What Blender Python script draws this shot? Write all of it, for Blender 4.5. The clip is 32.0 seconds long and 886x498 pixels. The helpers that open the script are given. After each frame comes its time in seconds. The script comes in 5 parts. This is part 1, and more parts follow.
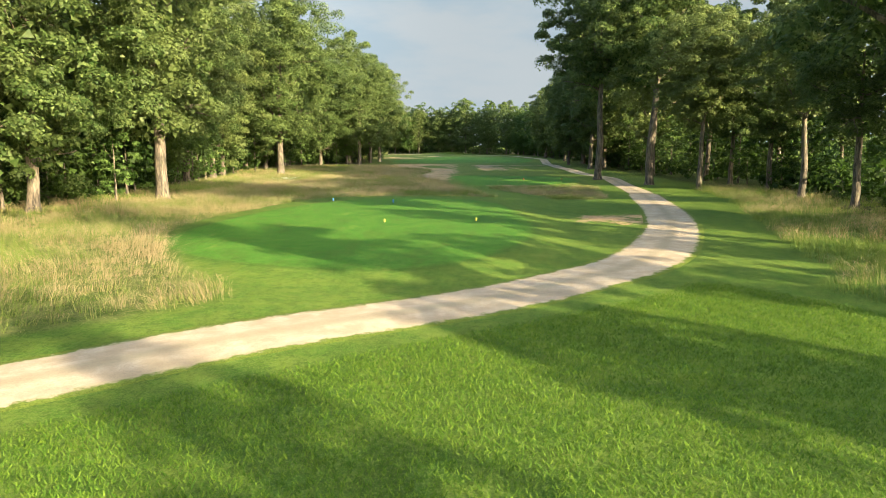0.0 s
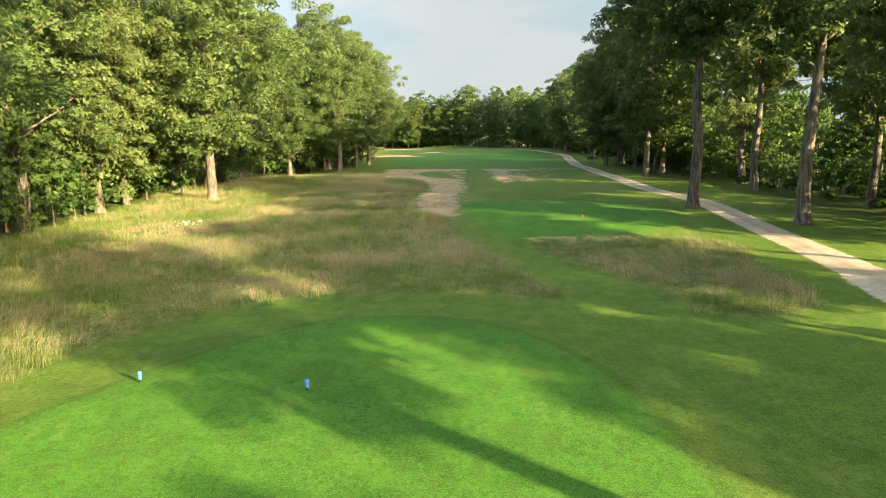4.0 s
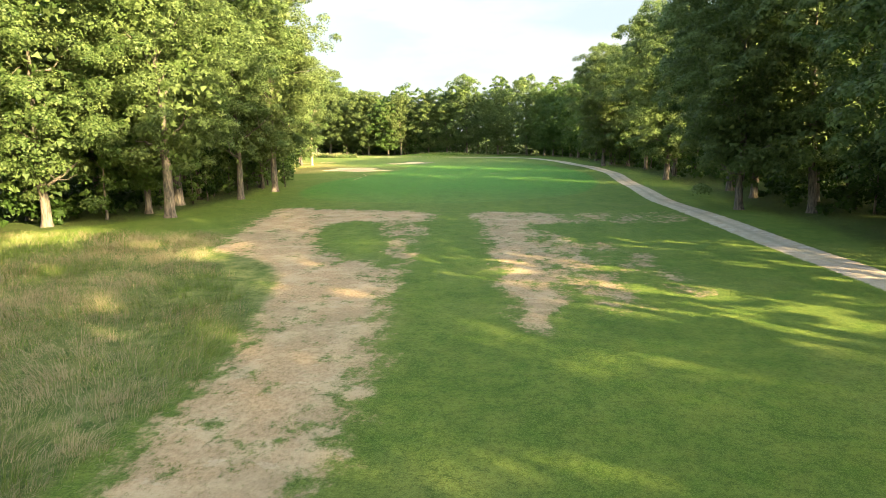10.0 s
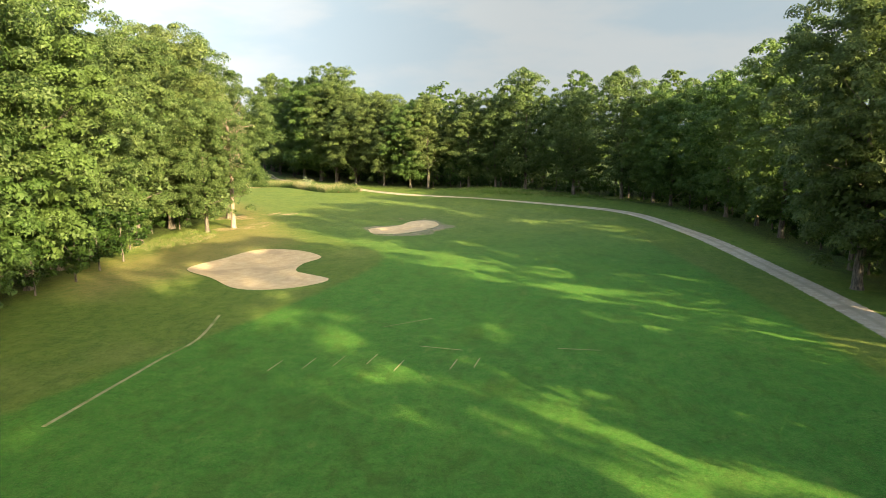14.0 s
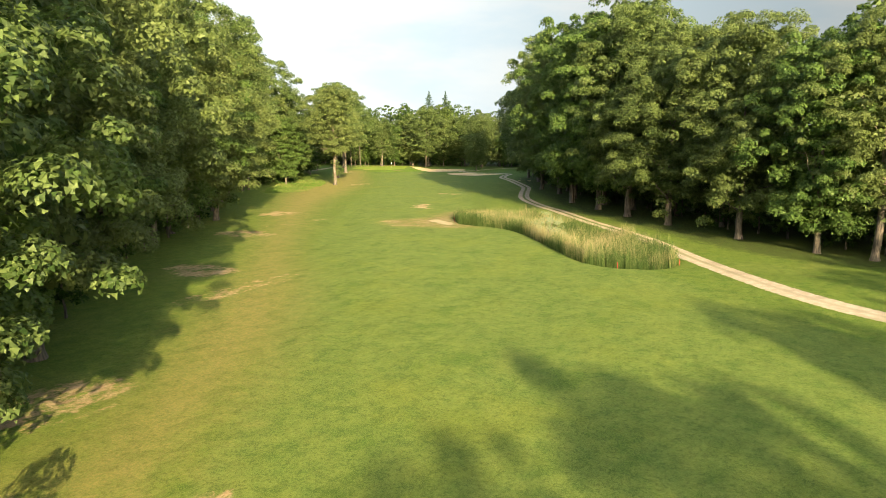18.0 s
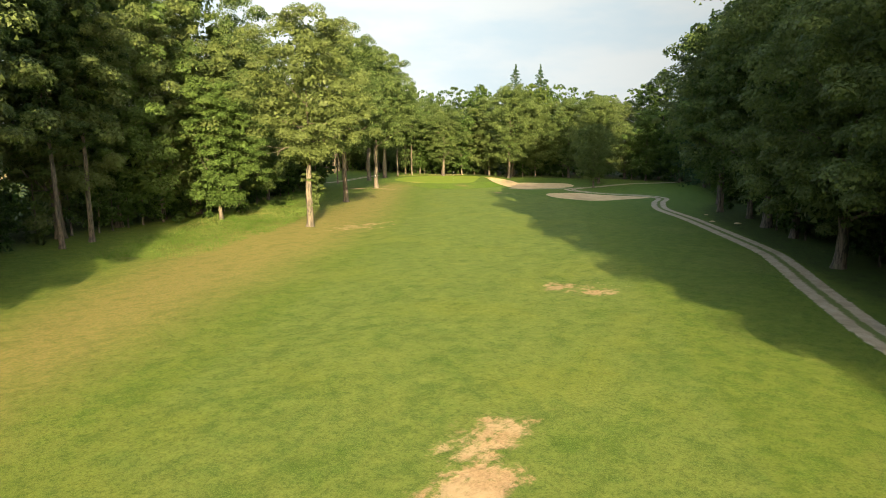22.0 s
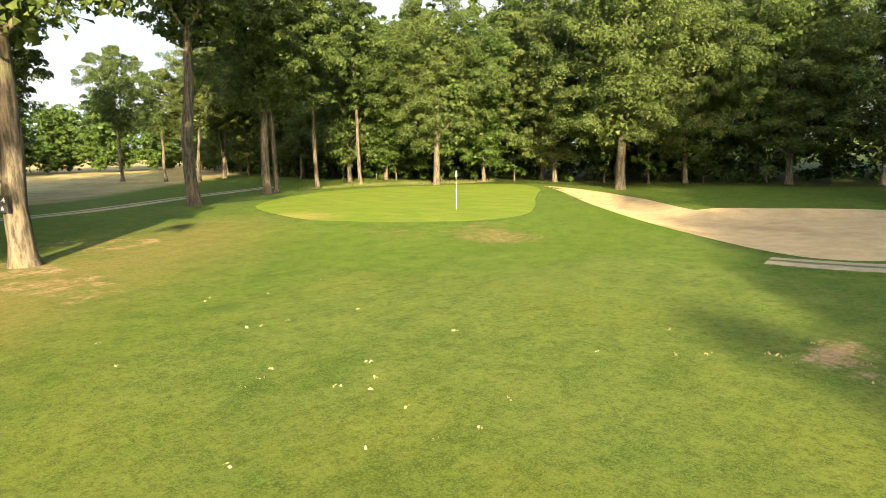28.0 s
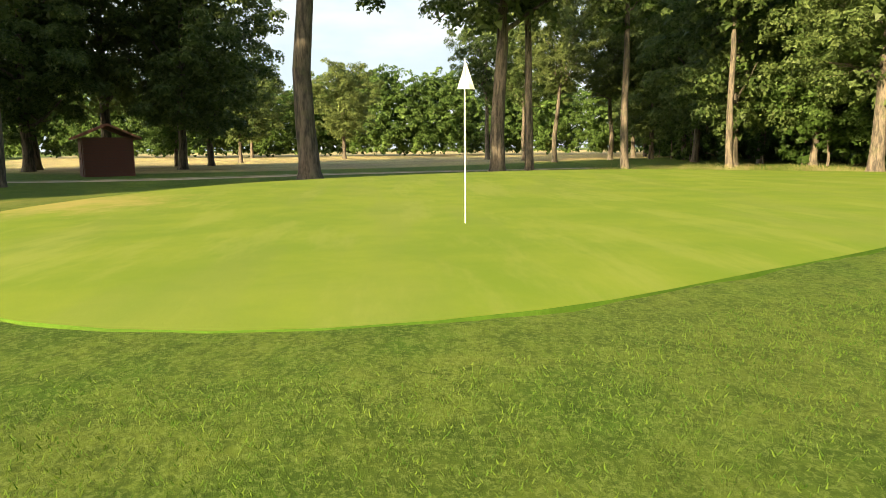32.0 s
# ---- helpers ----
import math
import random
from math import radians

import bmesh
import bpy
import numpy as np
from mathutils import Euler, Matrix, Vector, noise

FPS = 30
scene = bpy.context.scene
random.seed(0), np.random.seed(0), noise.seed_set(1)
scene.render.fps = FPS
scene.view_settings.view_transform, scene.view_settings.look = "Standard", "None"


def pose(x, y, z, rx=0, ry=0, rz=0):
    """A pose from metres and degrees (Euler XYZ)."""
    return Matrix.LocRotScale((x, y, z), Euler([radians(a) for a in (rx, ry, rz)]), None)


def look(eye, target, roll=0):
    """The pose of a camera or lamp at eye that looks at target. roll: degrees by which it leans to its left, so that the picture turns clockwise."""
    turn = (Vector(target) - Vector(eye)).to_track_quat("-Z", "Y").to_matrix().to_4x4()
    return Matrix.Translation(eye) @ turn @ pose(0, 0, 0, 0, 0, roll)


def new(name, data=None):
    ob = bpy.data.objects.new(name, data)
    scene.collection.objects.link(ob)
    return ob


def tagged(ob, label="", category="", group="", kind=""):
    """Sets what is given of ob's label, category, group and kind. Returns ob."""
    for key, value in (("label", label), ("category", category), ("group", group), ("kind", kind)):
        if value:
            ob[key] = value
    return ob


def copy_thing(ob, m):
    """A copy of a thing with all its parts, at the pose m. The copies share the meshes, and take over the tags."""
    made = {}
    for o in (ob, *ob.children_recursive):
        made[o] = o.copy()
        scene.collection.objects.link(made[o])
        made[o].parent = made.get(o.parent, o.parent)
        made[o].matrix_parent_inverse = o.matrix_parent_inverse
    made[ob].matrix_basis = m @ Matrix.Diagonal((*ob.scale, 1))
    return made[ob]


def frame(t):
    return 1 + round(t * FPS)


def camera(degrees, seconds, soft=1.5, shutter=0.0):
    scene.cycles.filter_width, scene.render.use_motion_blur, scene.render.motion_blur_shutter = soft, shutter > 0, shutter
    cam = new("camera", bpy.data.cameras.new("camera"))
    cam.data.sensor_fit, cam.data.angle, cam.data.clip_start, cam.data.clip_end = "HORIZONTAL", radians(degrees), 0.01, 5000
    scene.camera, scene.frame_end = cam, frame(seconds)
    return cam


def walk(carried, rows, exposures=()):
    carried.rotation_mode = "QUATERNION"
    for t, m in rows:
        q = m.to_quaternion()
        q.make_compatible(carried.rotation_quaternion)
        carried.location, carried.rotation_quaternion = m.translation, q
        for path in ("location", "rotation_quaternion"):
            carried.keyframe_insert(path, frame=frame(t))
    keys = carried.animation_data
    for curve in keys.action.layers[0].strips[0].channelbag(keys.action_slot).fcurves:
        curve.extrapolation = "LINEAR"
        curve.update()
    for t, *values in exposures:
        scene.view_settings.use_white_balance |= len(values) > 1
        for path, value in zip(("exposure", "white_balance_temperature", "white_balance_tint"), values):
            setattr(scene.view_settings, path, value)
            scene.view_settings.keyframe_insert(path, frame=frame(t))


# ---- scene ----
cam = camera(67.0, 32.0, soft=0.75)
PATH = [
    (0, (-0.293, -0.837, 4.482), (-0.267, 1.139, 4.175), 0.0),
    (0.5, (-0.266, 2.741, 4.7), (-0.239, 4.717, 4.395), 0.1),
    (1, (-0.139, 6.389, 5.007), (-0.114, 8.365, 4.7), 0.0),
    (1.5, (-0.012, 10.289, 5.265), (0.012, 12.265, 4.958), -0.1),
    (2, (0.075, 14.389, 5.52), (0.098, 16.364, 5.207), 0.0),
    (2.5, (0.151, 18.873, 5.68), (0.174, 20.848, 5.362), -0.1),
    (4.5, (0.109, 36.872, 6.953), (0.119, 38.842, 6.605), -1.5),
    (5, (0.191, 41.745, 7.357), (0.203, 43.714, 7.007), -1.4),
    (5.5, (0.259, 46.731, 7.722), (0.272, 48.7, 7.372), -1.3),
    (6, (0.141, 51.859, 7.946), (0.162, 53.826, 7.588), -1.1),
    (6.5, (0.898, 56.221, 7.55), (0.91, 58.189, 7.196), -1.5),
    (7, (1.387, 61.23, 7.269), (1.396, 63.199, 6.92), -1.4),
    (7.5, (1.828, 66.435, 7.122), (1.837, 68.404, 6.773), -1.5),
    (8, (2.295, 71.947, 7.043), (2.303, 73.917, 6.696), -1.5),
    (8.5, (2.978, 77.505, 6.799), (2.984, 79.476, 6.456), -1.5),
    (9, (3.943, 83.39, 6.729), (3.946, 85.361, 6.388), -1.4),
    (9.5, (4.945, 89.722, 6.551), (4.948, 91.693, 6.215), -1.3),
    (10, (5.788, 97.011, 6.428), (5.791, 98.984, 6.095), -1.2),
    (10.5, (6.602, 104.206, 6.741), (6.605, 106.178, 6.408), -0.8),
    (11, (7.27, 112.679, 7.938), (7.273, 114.651, 7.603), -0.9),
    (11.5, (8.306, 121.855, 10.177), (8.305, 123.827, 9.845), -1.0),
    (12, (9.376, 131.433, 11.657), (9.367, 133.406, 11.326), -1.1),
    (12.5, (10.408, 141.566, 11.544), (10.393, 143.54, 11.223), -0.6),
    (13, (10.94, 152.212, 11.79), (10.913, 154.185, 11.465), -0.8),
    (13.5, (11.624, 163.902, 11.757), (11.566, 165.874, 11.431), -0.7),
    (14, (11.361, 175.873, 11.5), (11.165, 177.837, 11.176), -0.6),
    (14.5, (10.232, 188.096, 11.349), (9.899, 190.042, 11.028), 0.2),
    (16.5, (1.838, 236.944, 10.631), (1.019, 238.741, 10.309), 0.8),
    (17, (-1.56, 247.858, 10.862), (-2.478, 249.604, 10.534), 0.2),
    (17.5, (-5.525, 257.673, 10.855), (-6.518, 259.378, 10.527), -0.2),
    (18, (-9.886, 267.425, 10.715), (-10.923, 269.105, 10.389), -0.5),
    (18.5, (-14.518, 276.935, 10.603), (-15.597, 278.587, 10.277), -0.7),
    (19, (-19.735, 286.522, 10.35), (-20.85, 288.15, 10.025), -0.7),
    (19.5, (-25.551, 296.458, 10.063), (-26.702, 298.062, 9.741), -0.7),
    (20, (-31.459, 305.874, 9.926), (-32.643, 307.454, 9.604), -0.7),
    (20.5, (-37.78, 315.056, 9.625), (-38.994, 316.613, 9.306), -0.3),
    (21, (-44.182, 323.767, 9.291), (-45.413, 325.311, 8.975), -0.3),
    (21.5, (-50.738, 333.044, 9.11), (-51.977, 334.582, 8.797), -0.2),
    (22, (-58.498, 341.91, 9.389), (-59.73, 343.452, 9.068), -0.1),
    (22.5, (-65.737, 350.933, 9.389), (-66.966, 352.477, 9.062), -0.0),
    (23, (-72.756, 359.938, 9.011), (-73.985, 361.483, 8.686), 0.0),
    (23.5, (-79.148, 368.844, 8.499), (-80.385, 370.383, 8.18), -0.7),
    (24, (-85.226, 377.524, 8.192), (-86.47, 379.057, 7.871), -0.9),
    (24.5, (-90.972, 385.331, 7.979), (-92.222, 386.858, 7.657), -1.7),
    (25, (-96.359, 392.557, 7.068), (-97.614, 394.08, 6.749), -2.1),
    (25.5, (-100.784, 397.254, 5.952), (-102.032, 398.786, 5.645), -1.4),
    (27.5, (-120.037, 422.537, 4.738), (-121.3, 424.057, 4.429), -1.3),
    (28, (-124.805, 429.499, 4.08), (-126.087, 431.003, 3.773), -1.2),
    (28.5, (-128.623, 436.028, 3.55), (-129.95, 437.493, 3.244), -1.0),
    (29, (-131.292, 440.659, 2.971), (-132.696, 442.05, 2.666), -1.1),
    (29.5, (-132.995, 444.022, 2.439), (-134.483, 445.324, 2.134), -1.2),
    (30, (-134.129, 447.511, 1.944), (-135.719, 448.686, 1.646), -1.3),
    (30.5, (-135.165, 450.773, 1.705), (-136.893, 451.733, 1.405), -1.1),
    (31, (-136.834, 454.239, 1.508), (-138.68, 454.946, 1.209), -0.5),
    (31.5, (-138.728, 457.044, 1.422), (-140.651, 457.505, 1.124), -0.4),
    (32, (-140.586, 459.374, 1.368), (-142.557, 459.54, 1.071), -0.5),
]
walk(cam, [(t, look(eye, target, roll)) for t, eye, target, roll in PATH], [(0, 2.44, 6380, 3), (2, 2.48, 6480, 2), (5, 2.90, 6900, 2), (9, 3.30, 7000, 3), (11, 3.13, 6900, 4), (13, 2.66, 6700, 4), (17.5, 2.30, 6950, 4), (20, 2.09, 6950, 4), (23, 2.09, 6950, 4), (25, 2.34, 6950, 4), (28, 2.29, 6950, 4), (31, 2.13, 6950, 4), (32, 2.04, 6950, 4)])

# ---------------------------------------------------------------- world and sun
SUN_DIR = Vector((0.690, -0.676, 0.266)).normalized()      # towards the sun, 15.4 degrees high
world = bpy.data.worlds.new("sky")
scene.world = world
world.use_nodes = True
wt = world.node_tree
sky = wt.nodes.new("ShaderNodeTexSky")
sky.sky_type = "NISHITA"
sky.sun_disc = False
sky.sun_elevation = radians(15.4)
sky.sun_rotation = radians(134.4)
sky.air_density, sky.dust_density, sky.ozone_density = 1.0, 3.0, 0.6
wt.links.new(sky.outputs[0], wt.nodes["Background"].inputs[0])
wt.nodes["Background"].inputs[1].default_value = 0.13
sun_data = bpy.data.lights.new("sun", "SUN")
sun_data.energy, sun_data.angle, sun_data.color = 4.6, radians(0.6), (1.0, 0.80, 0.50)
sun = new("sun", sun_data)
sun.matrix_world = look(SUN_DIR * 300, (0, 0, 0))


# ---------------------------------------------------------------- node helpers
def material(name):
    m = bpy.data.materials.new(name)
    m.use_nodes = True
    return m, m.node_tree, m.node_tree.nodes["Principled BSDF"]


def node(tree, kind, links=(), **values):
    n = tree.nodes.new(kind)
    for key, value in values.items():
        n.inputs[key.replace("_", " ")].default_value = value
    for socket, source in links:
        tree.links.new(source, n.inputs[socket])
    return n


def noise_of(tree, scale, detail=4.0, rough=0.6, vector=None, stretch=None):
    if vector is None:
        vector = tree.nodes.new("ShaderNodeNewGeometry").outputs["Position"]
    if stretch:
        mp = tree.nodes.new("ShaderNodeMapping")
        mp.inputs["Scale"].default_value = stretch[:3]
        mp.inputs["Rotation"].default_value = (0, 0, radians(stretch[3]))
        tree.links.new(vector, mp.inputs["Vector"])
        vector = mp.outputs["Vector"]
    return node(tree, "ShaderNodeTexNoise", [("Vector", vector)], Scale=scale, Detail=detail, Roughness=rough).outputs["Fac"]


def math_of(tree, op, a, b=0.5, clamp=False):
    n = tree.nodes.new("ShaderNodeMath")
    n.operation, n.use_clamp = op, clamp
    for i, v in enumerate((a, b)):
        if isinstance(v, (int, float)):
            n.inputs[i].default_value = v
        else:
            tree.links.new(v, n.inputs[i])
    return n.outputs[0]


def ramp_of(tree, fac, lo, hi):
    """A smooth step from lo to hi."""
    n = tree.nodes.new("ShaderNodeMapRange")
    n.interpolation_type = "SMOOTHSTEP"
    n.inputs["From Min"].default_value, n.inputs["From Max"].default_value = lo, hi
    tree.links.new(fac, n.inputs["Value"])
    return n.outputs[0]


def mix_of(tree, fac, a, b):
    n = tree.nodes.new("ShaderNodeMix")
    n.data_type = "RGBA"
    for i, v in ((0, fac), (6, a), (7, b)):
        if isinstance(v, tuple):
            n.inputs[i].default_value = (*v, 1) if len(v) == 3 else v
        elif isinstance(v, (int, float)):
            n.inputs[i].default_value = v
        else:
            tree.links.new(v, n.inputs[i])
    return n.outputs[2]


def bump_of(tree, bsdf, height, strength, distance):
    b = node(tree, "ShaderNodeBump", [("Height", height)], Strength=strength, Distance=distance)
    tree.links.new(b.outputs[0], bsdf.inputs["Normal"])


def attribute_of(tree, name):
    n = tree.nodes.new("ShaderNodeAttribute")
    n.attribute_name = name
    return n.outputs["Fac"]


# ---------------------------------------------------------------- materials
def leaf_material(name, dark, light, warm):
    m, t, p = material(name)
    isl = t.nodes.new("ShaderNodeNewGeometry").outputs["Random Per Island"]
    obr = t.nodes.new("ShaderNodeObjectInfo").outputs["Random"]
    spray, bough = noise_of(t, 1.3, 3.0, 0.6), noise_of(t, 0.3, 2.0)
    mixed = math_of(t, "ADD", math_of(t, "MULTIPLY", isl, 0.28), math_of(t, "ADD", math_of(t, "MULTIPLY", spray, 0.45), math_of(t, "MULTIPLY", bough, 0.35)))
    c = mix_of(t, ramp_of(t, mixed, 0.32, 0.74), dark, light)
    c = mix_of(t, math_of(t, "MULTIPLY", ramp_of(t, obr, 0.35, 1.0), 0.5), c, warm)
    t.links.new(c, p.inputs["Base Color"])
    p.inputs["Roughness"].default_value = 0.5
    p.inputs["Specular IOR Level"].default_value = 0.16
    tr = t.nodes.new("ShaderNodeBsdfTranslucent")
    bright = node(t, "ShaderNodeHueSaturation", [("Color", c)], Saturation=1.08, Value=1.35)
    t.links.new(bright.outputs[0], tr.inputs[0])
    mx = node(t, "ShaderNodeMixShader", [(1, p.outputs[0]), (2, tr.outputs[0])], Fac=0.42)
    t.links.new(mx.outputs[0], t.nodes["Material Output"].inputs[0])
    return m


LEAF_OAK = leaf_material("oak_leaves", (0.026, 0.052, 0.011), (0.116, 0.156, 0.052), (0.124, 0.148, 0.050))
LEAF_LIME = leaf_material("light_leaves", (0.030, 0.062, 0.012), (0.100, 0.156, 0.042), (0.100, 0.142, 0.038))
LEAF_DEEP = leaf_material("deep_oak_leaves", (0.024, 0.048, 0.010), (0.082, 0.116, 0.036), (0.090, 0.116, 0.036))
# the next two leaf colours are darkened to carry the wood's inner shade
LEAF_WOOD_SHADE = leaf_material("wood_shade_leaves", (0.018, 0.040, 0.009), (0.070, 0.110, 0.024), (0.10, 0.13, 0.03))
LEAF_SHRUB_SHADE = leaf_material("shrub_shade_leaves", (0.010, 0.026, 0.005), (0.040, 0.075, 0.014), (0.06, 0.10, 0.02))
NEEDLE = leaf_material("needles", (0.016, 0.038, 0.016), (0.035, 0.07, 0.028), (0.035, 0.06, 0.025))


def bark_material(name, dark, light):
    m, t, p = material(name)
    v = t.nodes.new("ShaderNodeTexCoord").outputs["Object"]
    ridge = noise_of(t, 6.0, 5.0, 0.7, v, (1, 1, 0.18, 0))
    patch = noise_of(t, 1.3, 3.0, 0.6, v)
    c = mix_of(t, ramp_of(t, ridge, 0.36, 0.64), dark, light)
    c = mix_of(t, math_of(t, "MULTIPLY", ramp_of(t, patch, 0.5, 0.7), 0.4), c, (0.12, 0.13, 0.06))
    t.links.new(c, p.inputs["Base Color"])
    p.inputs["Roughness"].default_value = 0.9
    bump_of(t, p, ridge, 0.8, 0.06)
    return m


BARK = bark_material("oak_bark", (0.030, 0.025, 0.020), (0.150, 0.120, 0.092))
BARK_DEAD = bark_material("dead_wood", (0.11, 0.082, 0.062), (0.27, 0.205, 0.155))


def ground_material():
    m, t, p = material("turf")
    pos = t.nodes.new("ShaderNodeNewGeometry").outputs["Position"]
    fine = noise_of(t, 8.0, 8.0, 0.85, pos)
    grain = noise_of(t, 28.0, 5.0, 0.8, pos)
    mid = noise_of(t, 1.1, 5.0, 0.65, pos)
    big = noise_of(t, 0.13, 4.0, 0.6, pos)
    edge = math_of(t, "MULTIPLY", math_of(t, "SUBTRACT", noise_of(t, 0.9, 4.0, 0.7, pos), 0.5), 1.6)

    def zone(name, wobble, soft):
        return ramp_of(t, math_of(t, "ADD", attribute_of(t, name), math_of(t, "MULTIPLY", edge, wobble)), -soft, soft)

    # semi-rough: olive with straw
    c = mix_of(t, ramp_of(t, mid, 0.3, 0.7), (0.075, 0.132, 0.015), (0.145, 0.180, 0.030))
    c = mix_of(t, math_of(t, "MULTIPLY", ramp_of(t, big, 0.5, 0.68), 0.45), c, (0.20, 0.20, 0.055))
    c = mix_of(t, math_of(t, "MULTIPLY", attribute_of(t, "fresh"), 0.85), c, mix_of(t, ramp_of(t, mid, 0.3, 0.7), (0.064, 0.142, 0.015), (0.122, 0.182, 0.026)))
    # mown fairway
    fair = mix_of(t, ramp_of(t, mid, 0.3, 0.72), (0.092, 0.145, 0.027), (0.168, 0.201, 0.044))
    fair = mix_of(t, math_of(t, "MULTIPLY", ramp_of(t, big, 0.48, 0.7), 0.5), fair, (0.185, 0.200, 0.026))
    fair = mix_of(t, math_of(t, "MULTIPLY", attribute_of(t, "lush"), 0.9), fair, mix_of(t, ramp_of(t, mid, 0.3, 0.72), (0.040, 0.172, 0.016), (0.076, 0.215, 0.024)))
    drift = noise_of(t, 0.32, 6.0, 0.68, pos, (1.0, 0.6, 1.0, 35))
    pale = math_of(t, "MULTIPLY", ramp_of(t, drift, 0.52, 0.68), math_of(t, "SUBTRACT", 0.42, math_of(t, "MULTIPLY", attribute_of(t, "lush"), 0.32)))
    fair = mix_of(t, pale, fair, (0.195, 0.215, 0.046))
    fair = mix_of(t, math_of(t, "MULTIPLY", math_of(t, "SUBTRACT", 1.0, ramp_of(t, drift, 0.34, 0.47)), 0.55), fair, (0.055, 0.115, 0.010))
    c = mix_of(t, zone("fair", 0.6, 0.5), c, fair)
    tee = mix_of(t, ramp_of(t, mid, 0.3, 0.7), (0.038, 0.160, 0.012), (0.070, 0.200, 0.018))
    c = mix_of(t, zone("tee", 0.4, 0.5), c, tee)
    cut = math_of(t, "ADD", attribute_of(t, "cut"), math_of(t, "MULTIPLY", edge, 0.12))
    cut = math_of(t, "MULTIPLY", ramp_of(t, cut, -0.4, -0.12), math_of(t, "SUBTRACT", 1.0, ramp_of(t, cut, -0.05, 0.2)))
    c = mix_of(t, math_of(t, "MULTIPLY", cut, 0.34), c, (0.020, 0.062, 0.006))
    # bare and parched patches
    straw = noise_of(t, 9.0, 7.0, 0.8, pos, (1.0, 0.6, 1.0, 25))
    parch = mix_of(t, ramp_of(t, straw, 0.36, 0.64), (0.310, 0.198, 0.105), (0.430, 0.295, 0.17))
    parch = mix_of(t, math_of(t, "MULTIPLY", ramp_of(t, big, 0.46, 0.62), 0.5), parch, (0.27, 0.20, 0.115))
    parch = mix_of(t, math_of(t, "MULTIPLY", ramp_of(t, noise_of(t, 0.55, 5.0, 0.7, pos), 0.45, 0.62), 0.6), parch, (0.48, 0.36, 0.215))
    slab = noise_of(t, 1.5, 3.0, 0.55, pos, (1.0, 1.5, 1.0, 10))
    parch = mix_of(t, math_of(t, "MULTIPLY", ramp_of(t, slab, 0.62, 0.68), 0.2), parch, (0.56, 0.47, 0.34))
    warm = math_of(t, "MULTIPLY", zone("warm", 4.0, 4.0), math_of(t, "ADD", 0.5, math_of(t, "MULTIPLY", mid, 0.8), True))
    c = mix_of(t, warm, c, mix_of(t, ramp_of(t, straw, 0.35, 0.7), (0.20, 0.180, 0.05), (0.31, 0.23, 0.09)))
    ragged = math_of(t, "ADD", math_of(t, "ADD", attribute_of(t, "dry"), edge), math_of(t, "MULTIPLY", math_of(t, "SUBTRACT", noise_of(t, 0.6, 6.0, 0.7, pos, (1.0, 0.55, 1.0, 0)), 0.5), 3.6))
    ragged = math_of(t, "ADD", ragged, math_of(t, "MULTIPLY", math_of(t, "SUBTRACT", noise_of(t, 2.4, 7.0, 0.75, pos, (1.0, 0.75, 1.0, 25)), 0.5), 2.6))
    bare = ramp_of(t, ragged, -0.4, 0.65)
    c = mix_of(t, math_of(t, "MULTIPLY", bare, math_of(t, "ADD", 0.62, ramp_of(t, straw, 0.36, 0.52)), True), c, parch)
    rough = mix_of(t, ramp_of(t, mid, 0.35, 0.65), (0.065, 0.10, 0.018), (0.19, 0.185, 0.065))
    c = mix_of(t, zone("rough", 0.8, 0.4), c, rough)
    soil = mix_of(t, ramp_of(t, straw, 0.36, 0.62), (0.17, 0.13, 0.085), (0.36, 0.29, 0.20))
    c = mix_of(t, math_of(t, "MULTIPLY", zone("dirt", 1.1, 0.35), ramp_of(t, noise_of(t, 1.8, 6.0, 0.75, pos), 0.34, 0.46)), c, soil)
    # scorched turf: dead straw with living tufts between
    frayed = math_of(t, "MULTIPLY", math_of(t, "SUBTRACT", noise_of(t, 1.6, 8.0, 0.72, pos, (1.0, 0.6, 1.0, 30)), 0.5), 3.4)
    dead = math_of(t, "ADD", math_of(t, "ADD", attribute_of(t, "scorch"), -0.08), frayed)
    c = mix_of(t, math_of(t, "MULTIPLY", ramp_of(t, dead, -0.55, 0.25), 0.55), c, (0.135, 0.125, 0.040))
    mulch = mix_of(t, ramp_of(t, straw, 0.34, 0.64), (0.20, 0.125, 0.060), (0.42, 0.275, 0.155))
    singed = math_of(t, "MULTIPLY", ramp_of(t, dead, 0.0, 0.4), ramp_of(t, noise_of(t, 5.0, 6.0, 0.75, pos, (1.0, 0.7, 1.0, 30)), 0.36, 0.48))
    c = mix_of(t, math_of(t, "MULTIPLY", singed, 0.92), c, mulch)
    c = mix_of(t, zone("sand", 1.0, 0.25), c, mix_of(t, ramp_of(t, straw, 0.36, 0.62), (0.40, 0.30, 0.18), (0.56, 0.45, 0.30)))
    field = mix_of(t, ramp_of(t, big, 0.4, 0.62), (0.62, 0.48, 0.22), (0.47, 0.33, 0.19))
    c = mix_of(t, zone("field", 2.0, 2.0), c, field)
    # wood floor: litter colour taken near black to paint in the trees' shade
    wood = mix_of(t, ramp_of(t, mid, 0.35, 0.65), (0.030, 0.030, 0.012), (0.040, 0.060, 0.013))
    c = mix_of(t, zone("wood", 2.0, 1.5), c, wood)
    # blades, clover and clippings
    keep = math_of(t, "MULTIPLY", math_of(t, "SUBTRACT", 1.0, math_of(t, "MULTIPLY", bare, 0.88)), math_of(t, "SUBTRACT", 1.0, math_of(t, "MULTIPLY", warm, 0.5)))
